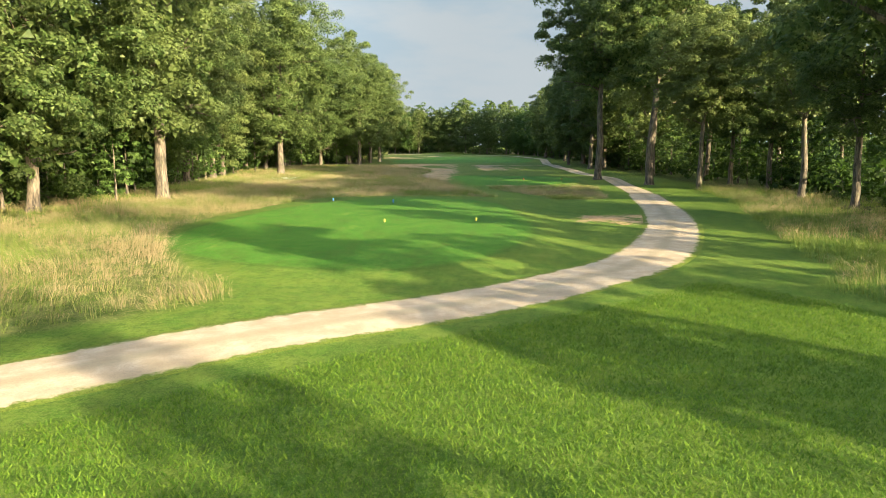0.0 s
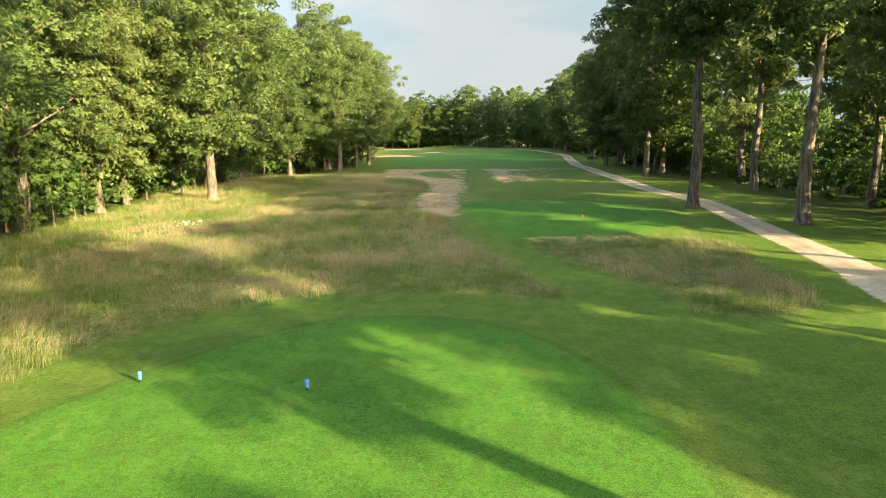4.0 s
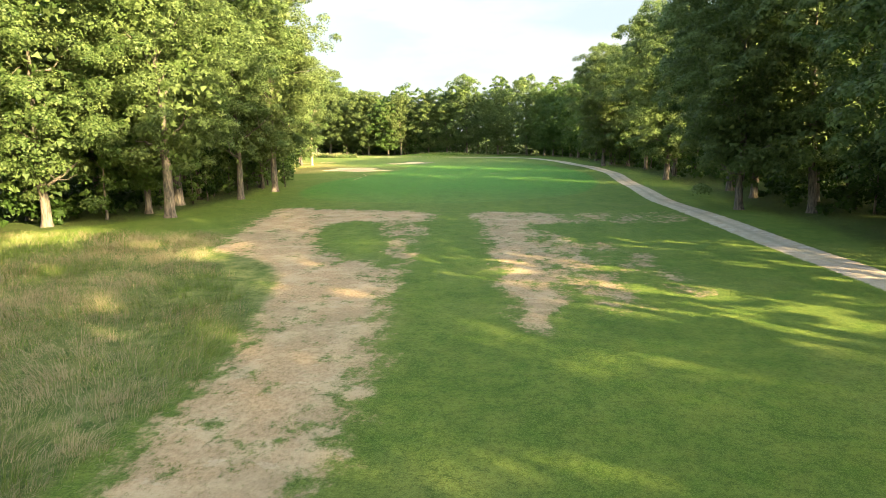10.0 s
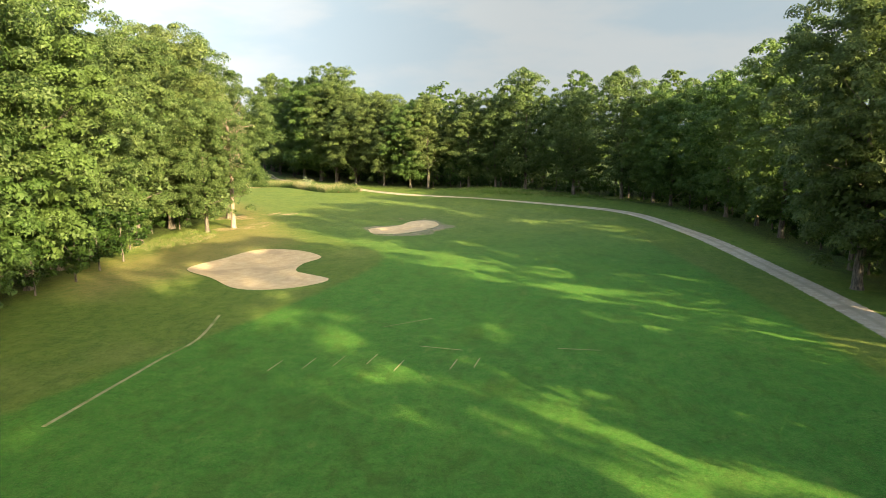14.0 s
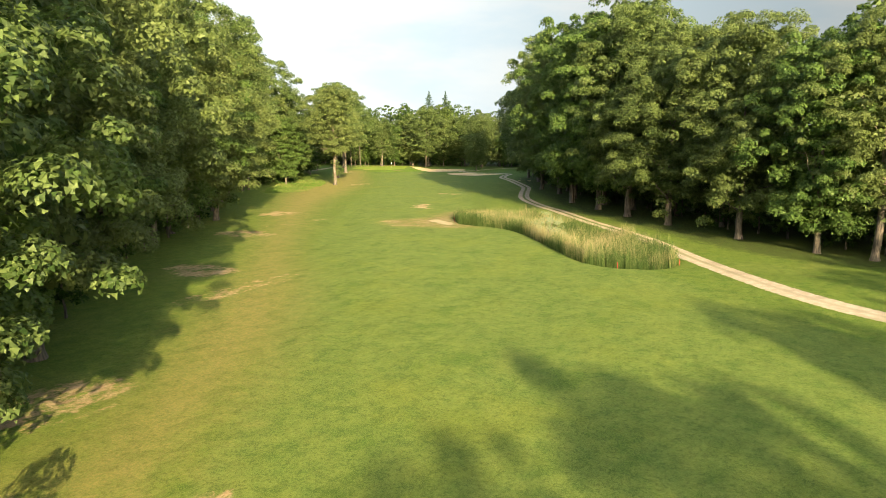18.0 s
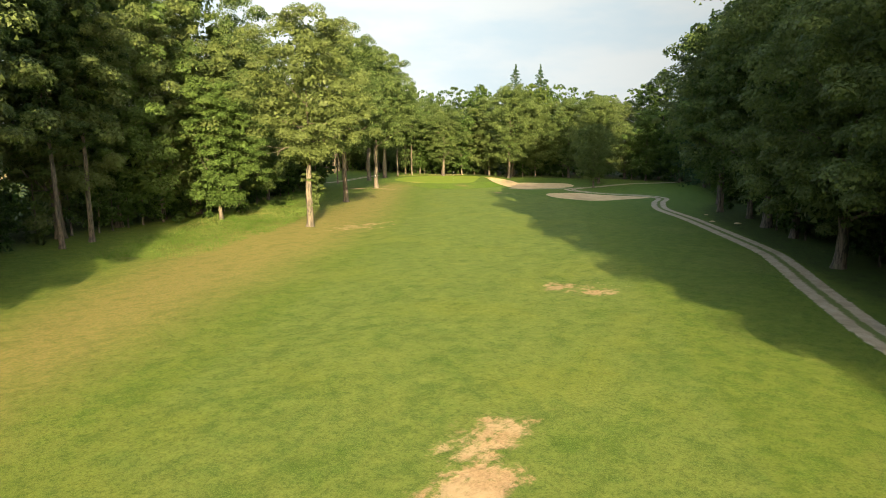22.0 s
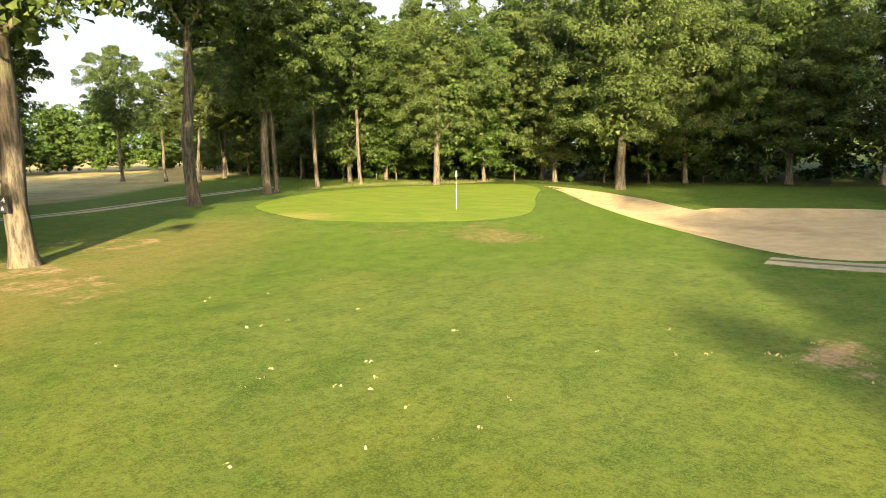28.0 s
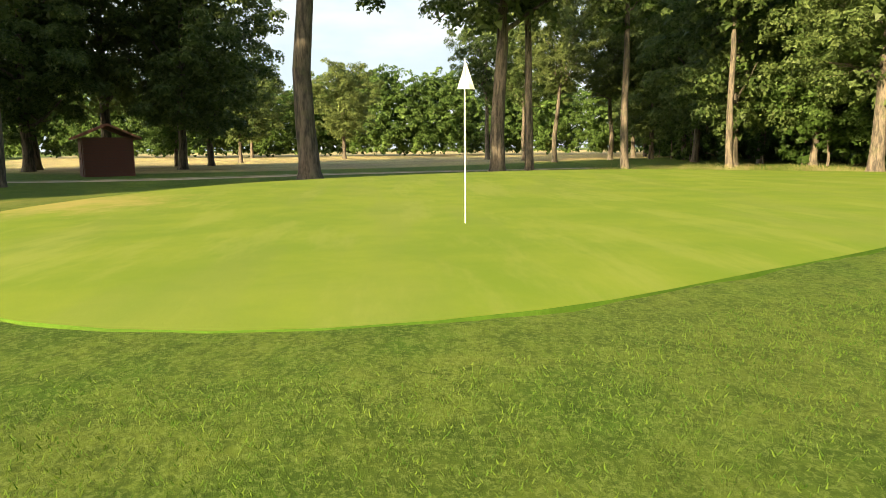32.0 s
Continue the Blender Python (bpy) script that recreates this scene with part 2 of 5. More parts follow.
    c = mix_of(t, math_of(t, "MULTIPLY", math_of(t, "SUBTRACT", 1.0, ramp_of(t, fine, 0.42, 0.56)), math_of(t, "MULTIPLY", keep, 0.46)), c, (0.020, 0.046, 0.006))
    tuft = noise_of(t, 3.0, 6.0, 0.8, pos)
    c = mix_of(t, math_of(t, "MULTIPLY", ramp_of(t, tuft, 0.50, 0.60), math_of(t, "MULTIPLY", keep, 0.36)), c, (0.026, 0.060, 0.008))
    blotch = noise_of(t, 0.75, 6.0, 0.72, pos, (1.0, 0.5, 1.0, 38))
    c = mix_of(t, math_of(t, "MULTIPLY", ramp_of(t, blotch, 0.50, 0.62), math_of(t, "MULTIPLY", keep, 0.40)), c, (0.045, 0.085, 0.010))
    c = mix_of(t, math_of(t, "MULTIPLY", math_of(t, "SUBTRACT", 1.0, ramp_of(t, blotch, 0.30, 0.42)), math_of(t, "MULTIPLY", keep, 0.35)), c, (0.20, 0.225, 0.05))
    c = mix_of(t, math_of(t, "MULTIPLY", ramp_of(t, grain, 0.50, 0.58), math_of(t, "MULTIPLY", keep, 0.42)), c, (0.222, 0.282, 0.072))
    c = node(t, "ShaderNodeHueSaturation", [("Color", c)], Saturation=1.0, Value=0.9).outputs[0]
    t.links.new(c, p.inputs["Base Color"])
    p.inputs["Roughness"].default_value = 0.85
    p.inputs["Specular IOR Level"].default_value = 0.1
    h = math_of(t, "ADD", fine, math_of(t, "MULTIPLY", grain, 0.5))
    bump_of(t, p, math_of(t, "MULTIPLY", h, math_of(t, "SUBTRACT", 1.0, math_of(t, "MULTIPLY", bare, 0.9))), 0.8, 0.05)
    return m


TURF = ground_material()


def green_material():
    m, t, p = material("putting_green")
    mid, fine = noise_of(t, 0.7, 4.0), noise_of(t, 20.0, 4.0, 0.7)
    band = noise_of(t, 0.5, 3.0, 0.5, None, (0.25, 1.6, 1.0, 35))
    c = mix_of(t, ramp_of(t, mid, 0.3, 0.7), (0.125, 0.188, 0.016), (0.172, 0.222, 0.024))
    c = mix_of(t, math_of(t, "MULTIPLY", ramp_of(t, band, 0.5, 0.64), 0.35), c, (0.16, 0.19, 0.045))
    c = mix_of(t, math_of(t, "MULTIPLY", fine, 0.3), c, (0.13, 0.18, 0.03))
    sweep = noise_of(t, 0.8, 5.0, 0.65, None, (0.3, 1.4, 1.0, -20))
    c = mix_of(t, math_of(t, "MULTIPLY", ramp_of(t, sweep, 0.5, 0.66), 0.5), c, (0.205, 0.24, 0.048))
    # the parched south-western rim
    far = t.nodes.new("ShaderNodeVectorMath")
    far.operation, far.inputs[1].default_value = "DISTANCE", (-155.2, 452.6, 0.2)
    t.links.new(t.nodes.new("ShaderNodeNewGeometry").outputs["Position"], far.inputs[0])
    rim = math_of(t, "ADD", far.outputs["Value"], math_of(t, "MULTIPLY", math_of(t, "SUBTRACT", noise_of(t, 1.4, 6.0, 0.75), 0.5), 7.0))
    c = mix_of(t, math_of(t, "MULTIPLY", math_of(t, "SUBTRACT", 1.0, ramp_of(t, rim, 0.2, 3.0)), 0.6), c, (0.36, 0.27, 0.10))
    t.links.new(c, p.inputs["Base Color"])
    p.inputs["Roughness"].default_value = 0.85
    p.inputs["Specular IOR Level"].default_value = 0.12
    bump_of(t, p, fine, 0.25, 0.01)
    return m


def sand_material(name, a, b, wet):
    m, t, p = material(name)
    mid, fine, big = noise_of(t, 1.2, 5.0, 0.65), noise_of(t, 26.0, 5.0, 0.75), noise_of(t, 0.22, 4.0, 0.6)
    c = mix_of(t, ramp_of(t, mid, 0.3, 0.7), a, b)
    c = mix_of(t, math_of(t, "MULTIPLY", ramp_of(t, fine, 0.35, 0.7), 0.35), c, tuple(0.6 * v for v in a))
    c = mix_of(t, math_of(t, "MULTIPLY", ramp_of(t, big, 0.52, 0.66), 0.6), c, wet)
    t.links.new(c, p.inputs["Base Color"])
    p.inputs["Roughness"].default_value = 0.95
    p.inputs["Specular IOR Level"].default_value = 0.1
    bump_of(t, p, math_of(t, "ADD", fine, mid), 0.5, 0.04)
    return m


GREEN = green_material()
SAND = sand_material("bunker_sand", (0.48, 0.345, 0.185), (0.60, 0.45, 0.265), (0.34, 0.245, 0.14))


def gravel_material():
    m, t, p = material("pale_gravel")
    mid, fine, big = noise_of(t, 1.6, 5.0, 0.7), noise_of(t, 30.0, 5.0, 0.8), noise_of(t, 0.3, 4.0, 0.6)
    u = attribute_of(t, "across")
    c = mix_of(t, ramp_of(t, mid, 0.3, 0.7), (0.36, 0.285, 0.20), (0.49, 0.405, 0.305))
    c = mix_of(t, math_of(t, "MULTIPLY", ramp_of(t, big, 0.5, 0.65), 0.6), c, (0.27, 0.215, 0.15))
    c = mix_of(t, math_of(t, "MULTIPLY", math_of(t, "SUBTRACT", 1.0, ramp_of(t, u, 0.05, 0.38)), math_of(t, "MULTIPLY", mid, 0.8)), c, (0.20, 0.18, 0.11))
    c = mix_of(t, math_of(t, "MULTIPLY", ramp_of(t, fine, 0.42, 0.62), 0.4), c, (0.17, 0.14, 0.105))
    north = node(t, "ShaderNodeSeparateXYZ", [("Vector", t.nodes.new("ShaderNodeNewGeometry").outputs["Position"])]).outputs[1]
    middle = math_of(t, "MULTIPLY", ramp_of(t, math_of(t, "SUBTRACT", math_of(t, "MULTIPLY", mid, 0.8), u), 0.05, 0.28), math_of(t, "MULTIPLY", ramp_of(t, north, 318.0, 345.0), 0.85))
    fray = math_of(t, "ADD", u, math_of(t, "MULTIPLY", math_of(t, "SUBTRACT", noise_of(t, 2.2, 6.0, 0.75), 0.5), 0.75))
    turf = mix_of(t, ramp_of(t, fine, 0.35, 0.65), (0.045, 0.075, 0.010), (0.15, 0.19, 0.032))
    c = mix_of(t, middle, c, turf)
    c = mix_of(t, ramp_of(t, fray, 0.98, 1.14), c, turf)
    t.links.new(c, p.inputs["Base Color"])
    p.inputs["Roughness"].default_value = 0.95
    p.inputs["Specular IOR Level"].default_value = 0.1
    bump_of(t, p, math_of(t, "ADD", fine, mid), 0.6, 0.03)
    return m


GRAVEL = gravel_material()



def blade_material(name, low, high, straw):
    m, t, p = material(name)
    isl = t.nodes.new("ShaderNodeNewGeometry").outputs["Random Per Island"]
    sweep = noise_of(t, 0.14, 4.0, 0.6)
    c = mix_of(t, isl, low, high)
    ripe = math_of(t, "ADD", math_of(t, "MULTIPLY", attribute_of(t, "dry"), 0.85), math_of(t, "MULTIPLY", attribute_of(t, "tip"), 0.6))
    ripe = math_of(t, "ADD", ripe, math_of(t, "ADD", math_of(t, "MULTIPLY", math_of(t, "SUBTRACT", isl, 0.5), 0.4), math_of(t, "MULTIPLY", math_of(t, "SUBTRACT", sweep, 0.5), 2.4)))
    c = mix_of(t, ramp_of(t, ripe, 0.3, 1.0), c, straw)
    c = mix_of(t, math_of(t, "MULTIPLY", math_of(t, "SUBTRACT", 1.0, ramp_of(t, sweep, 0.36, 0.46)), 0.3), c, tuple(0.7 * v for v in low))
    t.links.new(c, p.inputs["Base Color"])
    p.inputs["Roughness"].default_value = 0.75
    p.inputs["Specular IOR Level"].default_value = 0.12
    tr = t.nodes.new("ShaderNodeBsdfTranslucent")
    t.links.new(c, tr.inputs[0])
    mx = node(t, "ShaderNodeMixShader", [(1, p.outputs[0]), (2, tr.outputs[0])], Fac=0.42)
    t.links.new(mx.outputs[0], t.nodes["Material Output"].inputs[0])
    return m


BLADES = blade_material("tall_grass_blades", (0.085, 0.150, 0.022), (0.20, 0.235, 0.062), (0.335, 0.265, 0.16))
LUSH = blade_material("verge_grass_blades", (0.06, 0.13, 0.02), (0.13, 0.20, 0.04), (0.22, 0.23, 0.08))
REED = blade_material("reed_blades", (0.026, 0.064, 0.013), (0.125, 0.170, 0.052), (0.30, 0.27, 0.14))


def plain_material(name, colour, rough=0.5, metal=0.0, grain=0.12):
    m, t, p = material(name)
    n = noise_of(t, 14.0, 4.0, 0.65, t.nodes.new("ShaderNodeTexCoord").outputs["Object"])
    c = mix_of(t, math_of(t, "MULTIPLY", n, grain * 2), colour, tuple(v * 0.5 for v in colour))
    t.links.new(c, p.inputs["Base Color"])
    p.inputs["Roughness"].default_value, p.inputs["Metallic"].default_value = rough, metal
    return m


WHITE = plain_material("white_paint", (0.80, 0.80, 0.78), 0.4)
FLAGCLOTH = plain_material("white_cloth", (0.82, 0.82, 0.84), 0.8)
RED = plain_material("red_paint", (0.30, 0.038, 0.022), 0.7)
YELLOW = plain_material("yellow_paint", (0.70, 0.55, 0.08), 0.5)
BLUE = plain_material("blue_paint", (0.05, 0.16, 0.45), 0.5)
BLACK = plain_material("black_paint", (0.02, 0.02, 0.022), 0.4)
WOODRED = plain_material("stained_boards", (0.12, 0.045, 0.03), 0.8, 0, 0.3)
ROOFTILE = plain_material("clay_roof", (0.30, 0.12, 0.075), 0.85, 0, 0.3)
BLOSSOM = plain_material("pale_blossom", (0.17, 0.22, 0.12), 0.7)


# ---------------------------------------------------------------- mesh helpers
def np_mesh(name, verts, faces, mat, smooth=False):
    """A mesh from an array of vertices and an array of triangles or quads."""
    me = bpy.data.meshes.new(name)
    verts, faces = np.asarray(verts, dtype=np.float32), np.asarray(faces, dtype=np.int32)
    k = faces.shape[1]
    me.vertices.add(len(verts))
    me.vertices.foreach_set("co", verts.ravel())
    me.loops.add(faces.size)
    me.loops.foreach_set("vertex_index", faces.ravel())
    me.polygons.add(len(faces))
    me.polygons.foreach_set("loop_start", np.arange(0, faces.size, k, dtype=np.int32))
    me.polygons.foreach_set("loop_total", np.full(len(faces), k, dtype=np.int32))
    if smooth:
        me.polygons.foreach_set("use_smooth", np.ones(len(faces), dtype=bool))
    me.update(calc_edges=True)
    me.materials.append(mat)
    return me


def part(name, bm, mat, parent, label=""):
    me = bpy.data.meshes.new(name)
    bm.to_mesh(me)
    bm.free()
    me.materials.append(mat)
    ob = new(name, me)
    ob.parent = parent
    if label:
        tagged(ob, label)
    return ob


def thing(name, x, y, z, label, category, group="", turn=0.0):
    ob = new(name)
    ob.empty_display_size = 0.2
    ob.matrix_world = pose(x, y, z, 0, 0, turn)
    return tagged(ob, label, category, group)


def box(bm, size, at, turn=None):
    m = Matrix.Translation(at) @ (turn or Matrix()) @ Matrix.Diagonal((*size, 1))
    return bmesh.ops.create_cube(bm, size=1.0, matrix=m)


def rod(bm, a, b, r0, r1, sides=8):
    a, b = Vector(a), Vector(b)
    m = Matrix.Translation((a + b) / 2) @ (b - a).to_track_quat("Z", "Y").to_matrix().to_4x4()
    bmesh.ops.create_cone(bm, cap_ends=True, segments=sides, radius1=r0, radius2=r1, depth=(b - a).length, matrix=m)


def spline(points, closed=False, step=1.0):
    """A smooth line through the points, sampled about every step metres."""
    p = np.array(points, dtype=float)
    n, out = len(p), []
    for i in range(n if closed else n - 1):
        if closed:
            a, b, c, d = p[(i - 1) % n], p[i], p[(i + 1) % n], p[(i + 2) % n]
        else:
            a, b, c, d = p[max(i - 1, 0)], p[i], p[i + 1], p[min(i + 2, n - 1)]
        k = max(2, int(np.linalg.norm(c - b) / step))
        u = np.linspace(0, 1, k, endpoint=False)[:, None]
        out.append(0.5 * (2 * b + (c - a) * u + (2 * a - 5 * b + 4 * c - d) * u ** 2 + (3 * b - a - 3 * c + d) * u ** 3))
    if not closed:
        out.append(p[-1:])
    return np.concatenate(out)


def signed(poly, x, y, reach=4.0):
    """Metres inside the outline (positive) or outside it (negative), within reach."""
    out = np.full(x.shape, -reach)
    lo, hi = poly.min(0) - reach, poly.max(0) + reach
    near = (x > lo[0]) & (x < hi[0]) & (y > lo[1]) & (y < hi[1])
    px, py = x[near], y[near]
    dist, inside = np.full(px.shape, 1e9), np.zeros(px.shape, dtype=bool)
    for a, b in zip(poly, np.roll(poly, -1, axis=0)):
        e = b - a
        u = np.clip(((px - a[0]) * e[0] + (py - a[1]) * e[1]) / max(e @ e, 1e-9), 0, 1)
        dist = np.minimum(dist, np.hypot(px - a[0] - u * e[0], py - a[1] - u * e[1]))
        if a[1] != b[1]:
            inside ^= ((a[1] > py) != (b[1] > py)) & (px < e[0] * (py - a[1]) / e[1] + a[0])
    out[near] = np.clip(np.where(inside, dist, -dist), -reach, reach)
    return out


# ---------------------------------------------------------------- the plan, in metres
TEE_BACK = spline([(-12.8, 33), (-11.6, 42), (-8.2, 49.4), (-5.1, 53.9), (-2.6, 55.5), (0.4, 55.0), (2.5, 53.4), (4.3, 50), (5.0, 45), (4.9, 34), (3.2, 27), (-1, 22), (-7, 23), (-11.5, 27)], True)
TEE_FRONT = spline([(2.6, 91.2), (11.5, 93), (17.2, 91), (17.6, 82), (15.2, 75), (9, 72.6), (4.4, 73.2), (3.0, 80)], True)
ROUGH_LEFT = spline([(-40, 6), (-14, 13.5), (-8.5, 16.2), (-6.7, 19.2), (-11, 25.4), (-14.5, 36.7), (-12.5, 48), (-8.5, 57.5), (-3.6, 60), (1.2, 59.5), (5.2, 57.6), (4.8, 60.6), (3, 68.3), (1.1, 75),
                     (1.4, 83.2), (-1.6, 90), (-2.2, 95.3), (-2.1, 103), (-1.3, 121.4), (-3, 131), (-8, 136), (-14, 139), (-27.6, 142), (-36, 120), (-31, 106), (-30, 92), (-30, 70), (-32, 40)], True, 2.0)
ROUGH_MID = spline([(6, 71.5), (6.3, 67.2), (8, 62.9), (9.3, 58.2), (9.6, 54.9), (14, 56), (15.5, 62.4), (16.5, 70), (12, 71.3)], True)
DRY_LEFT = spline([(-0.9, 86), (-2.0, 92), (-2.0, 98), (-1.9, 103), (-1, 109), (-0.7, 118), (-2.6, 125.6), (-6.9, 134), (-8.4, 142), (-9.2, 151), (-9, 160), (-4, 157.6), (4, 154), (4.5, 148), (-1.7, 149.2), (-3.1, 146.5), (-3.1, 142), (-1.6, 137),
                   (0.4, 132.6), (3.4, 129.5), (3.4, 122), (3.6, 117), (3.0, 106), (1.9, 100), (2.5, 96), (2.2, 92), (1.7, 86), (0.5, 83.5)], True)
DRY_STRIPE = spline([(1.7, 147.5), (4.4, 144.9), (4.2, 139.1), (4.0, 132), (2.9, 131.5), (2.4, 138.4)], True)
DRY_RIGHT = spline([(8.4, 153.3), (14.9, 151.8), (14.3, 146), (12.1, 144.3), (11.2, 141.3), (11.4, 132.2), (10.5, 123), (8.6, 119), (8.6, 138), (8.6, 146)], True)
DRY_ROW = spline([(12.2, 144), (13.5, 138.6), (13.6, 130.8), (13.4, 122), (12, 121), (11.9, 130.5), (12.0, 137.9)], True)
DRY_EAST = spline([(15.2, 136), (16.3, 132.4), (16.6, 124), (15.6, 123), (15.2, 130.4)], True)
# faint parched band, with the sunlight on it put into the colour
DRY_SUN_BAND = spline([(15, 150.6), (24.5, 147), (24.5, 145), (14.5, 146)], True)
DIRT = spline([(-7.9, 262.5), (-5.7, 264.4), (-3.2, 266.4), (-2.2, 270.8), (0.6, 271.6), (2.4, 266.4), (3.9, 265.0), (4.2, 263.0), (1.9, 260.4), (1.8, 256.5), (-2, 254.5), (-4.6, 255.2), (-5.9, 257.8)], True, 0.6)
FAIRWAY = spline([(-9, 170), (3, 162), (16, 164), (25, 180), (29, 206), (28, 240), (23, 270), (10, 293), (-10, 309), (-18, 317), (-26, 324), (-40, 337), (-56, 352), (-72, 378), (-88, 403), (-103, 428), (-112, 438),
                  (-122, 446), (-132, 452), (-141, 448), (-139, 436), (-128, 424), (-112, 402), (-95, 376), (-80, 352), (-62, 325), (-44, 302), (-27, 280), (-17, 262), (-7, 250), (-1, 240), (-3, 225), (-9, 205), (-12, 190)], True, 3.0)
WARM = spline([(-20, 222), (-28, 234), (-26, 252), (-30, 275), (-46, 297), (-70, 325), (-92, 348), (-112, 372), (-124, 396), (-140, 420), (-152, 438), (-160, 450), (-152, 448), (-143, 436), (-130, 420), (-112, 396), (-98, 372), (-82, 346), (-60, 318), (-38, 295), (-19, 262), (-14, 248)], True, 3.0)
POND_BARE = spline([(-59.8, 335.8), (-61.9, 338.0), (-60.5, 341.1), (-59.2, 344.3), (-60.0, 348.4), (-60.0, 354.4), (-57.7, 356.2), (-55.2, 354.3), (-56, 348.7), (-54.5, 344.9), (-52, 341.6), (-49.5, 340.0), (-50.5, 337.9), (-55.7, 335.8), (-57.7, 334.7)], True)
POND_SAND = spline([(-58.0, 341.9), (-58.0, 343.7), (-56.0, 342.4), (-55.0, 342.1), (-53.4, 340.8), (-53.1, 339.3), (-54.1, 339.3), (-55.7, 340.0)], True)
BUNKER_A = spline([(-18.2, 234), (-17, 239.2), (-15.4, 244.6), (-11.2, 244.6), (-7.4, 240.6), (-8, 236.4), (-7.3, 232.6), (-3.7, 229.8), (-4.6, 227), (-7, 225.4), (-10.2, 225.8), (-14, 229.8)], True, 0.6)
BUNKER_B = spline([(-6.4, 259.2), (-6.7, 261.4), (-4.6, 264), (-3.4, 266), (-2.6, 269.8), (-0.8, 271), (0.9, 269.4), (1.8, 266), (1.4, 263), (0.3, 260.2), (-1.5, 257.4), (-3.2, 256.2), (-5.3, 256.6)], True, 0.6)
BUNKER_FRONT = spline([(-118.4, 446.6), (-113.2, 440.6), (-106, 439), (-103, 444.6), (-100.4, 449.4), (-104.6, 450.8), (-110, 450.6), (-115, 450.9)], True, 0.6)
BUNKER_GREEN = spline([(-158.5, 484), (-153.2, 482.6), (-146, 477.5), (-139, 470.8), (-135.2, 473.2), (-129.8, 475), (-124.4, 468), (-123.6, 461.5), (-125.6, 458.4), (-130, 456), (-136.8, 461), (-146.4, 470.4), (-152, 476.6)], True, 0.6)
GREEN_EDGE = spline([(-154.8, 452.2), (-150.6, 453.2), (-147.3, 454.8), (-145.4, 456.4), (-144.6, 458.3), (-144.9, 460.4), (-146.1, 462.7), (-147.4, 465.0), (-149.7, 468.6), (-151.8, 472.2), (-155, 477.4), (-160, 480.8), (-166, 478), (-169, 471), (-168.4, 463.5), (-163.2, 455.4)], True, 0.6)
POND = spline([(-56.8, 347), (-55.6, 344.6), (-52.6, 341), (-48.4, 340), (-44.3, 338.2), (-40.1, 334.3), (-34.6, 328), (-29.4, 322.6), (-25, 322.4), (-22.6, 325), (-24.4, 331.8), (-33, 340), (-42, 347), (-50, 351)], True, 0.8)
GREEN_PATCH = spline([(-144.8, 453.3), (-144.8, 455.1), (-142.3, 455.2), (-140.8, 454.7), (-139.6, 453.3), (-141.2, 451.5), (-142.8, 451.9)], True, 0.5)
FIELD = spline([(-186, 435), (-186, 452), (-200, 466), (-230, 500), (-300, 560), (-520, 560), (-520, 330), (-300, 380), (-205, 425)], True, 8.0)
WOOD_SHADE_LEFT = spline([(-60, -30), (-32, 0), (-31, 40), (-25.5, 54), (-30, 80), (-33, 104), (-30, 140), (-20, 152), (-18.5, 170), (-17.5, 182), (-24, 215), (-31, 245), (-32, 262), (-36, 276), (-62, 294), (-88, 326), (-128, 366), (-134, 386), (-142, 396),
                     (-156, 416), (-172, 432), (-192, 424), (-230, 400), (-300, 360), (-300, 100), (-200, -60)], True, 4.0)
# from y 332 to 412 it covers path-side grass, to darken it as shaded
WOOD_SHADE_RIGHT = spline([(19.5, 10), (20.5, 26), (27.5, 46), (29, 60), (31, 90), (31, 112), (29.5, 130), (32, 152), (35, 172), (37.5, 200), (39, 230), (40, 262), (38, 284), (27, 310), (8, 330), (-14, 332.5), (-29.5, 345.6), (-48.8, 367.6), (-63.2, 389.2), (-76.6, 412.4), (-86, 431), (-92, 456),
                     (-110, 492), (-132, 494), (-150, 488), (-172, 486), (-200, 496), (-230, 520), (-240, 640), (200, 640), (200, -60), (40, -40)], True, 4.0)
ROAD = [(-30, -4), (-20, 3.5), (-8.5, 11.4), (-5.1, 14.0), (0.2, 17.4), (3.9, 20.4), (7.4, 23.9), (10.5, 29.8), (14.2, 40), (18.4, 58), (20.4, 71), (22.2, 81), (23.6, 92), (23.4, 105), (24.2, 122), (25.2, 138), (26.6, 158), (28.6, 173), (31, 190),
        (33.4, 208), (34.2, 227), (34.4, 245), (33, 261), (29.6, 280), (20, 293.8), (6.7, 305.5), (-3, 310.6), (-12, 317), (-20.3, 327.3), (-28, 338), (-38, 349.4), (-47, 360.6), (-53.8, 368.2), (-60.2, 377), (-65.4, 388), (-69.6, 398), (-73.2, 405), (-84, 421),
        (-92, 432), (-96, 441), (-98.4, 448.6), (-104, 452.4), (-113, 453.4), (-119.4, 457), (-119.2, 466), (-116.6, 479), (-111, 494)]
ROAD_SPUR = [(-119.6, 458.4), (-123, 457.0), (-126.5, 454.6), (-131, 454.0)]
ROAD_WEST = [(-188, 418), (-175, 438), (-173.6, 447), (-179.6, 459.5), (-187, 474)]
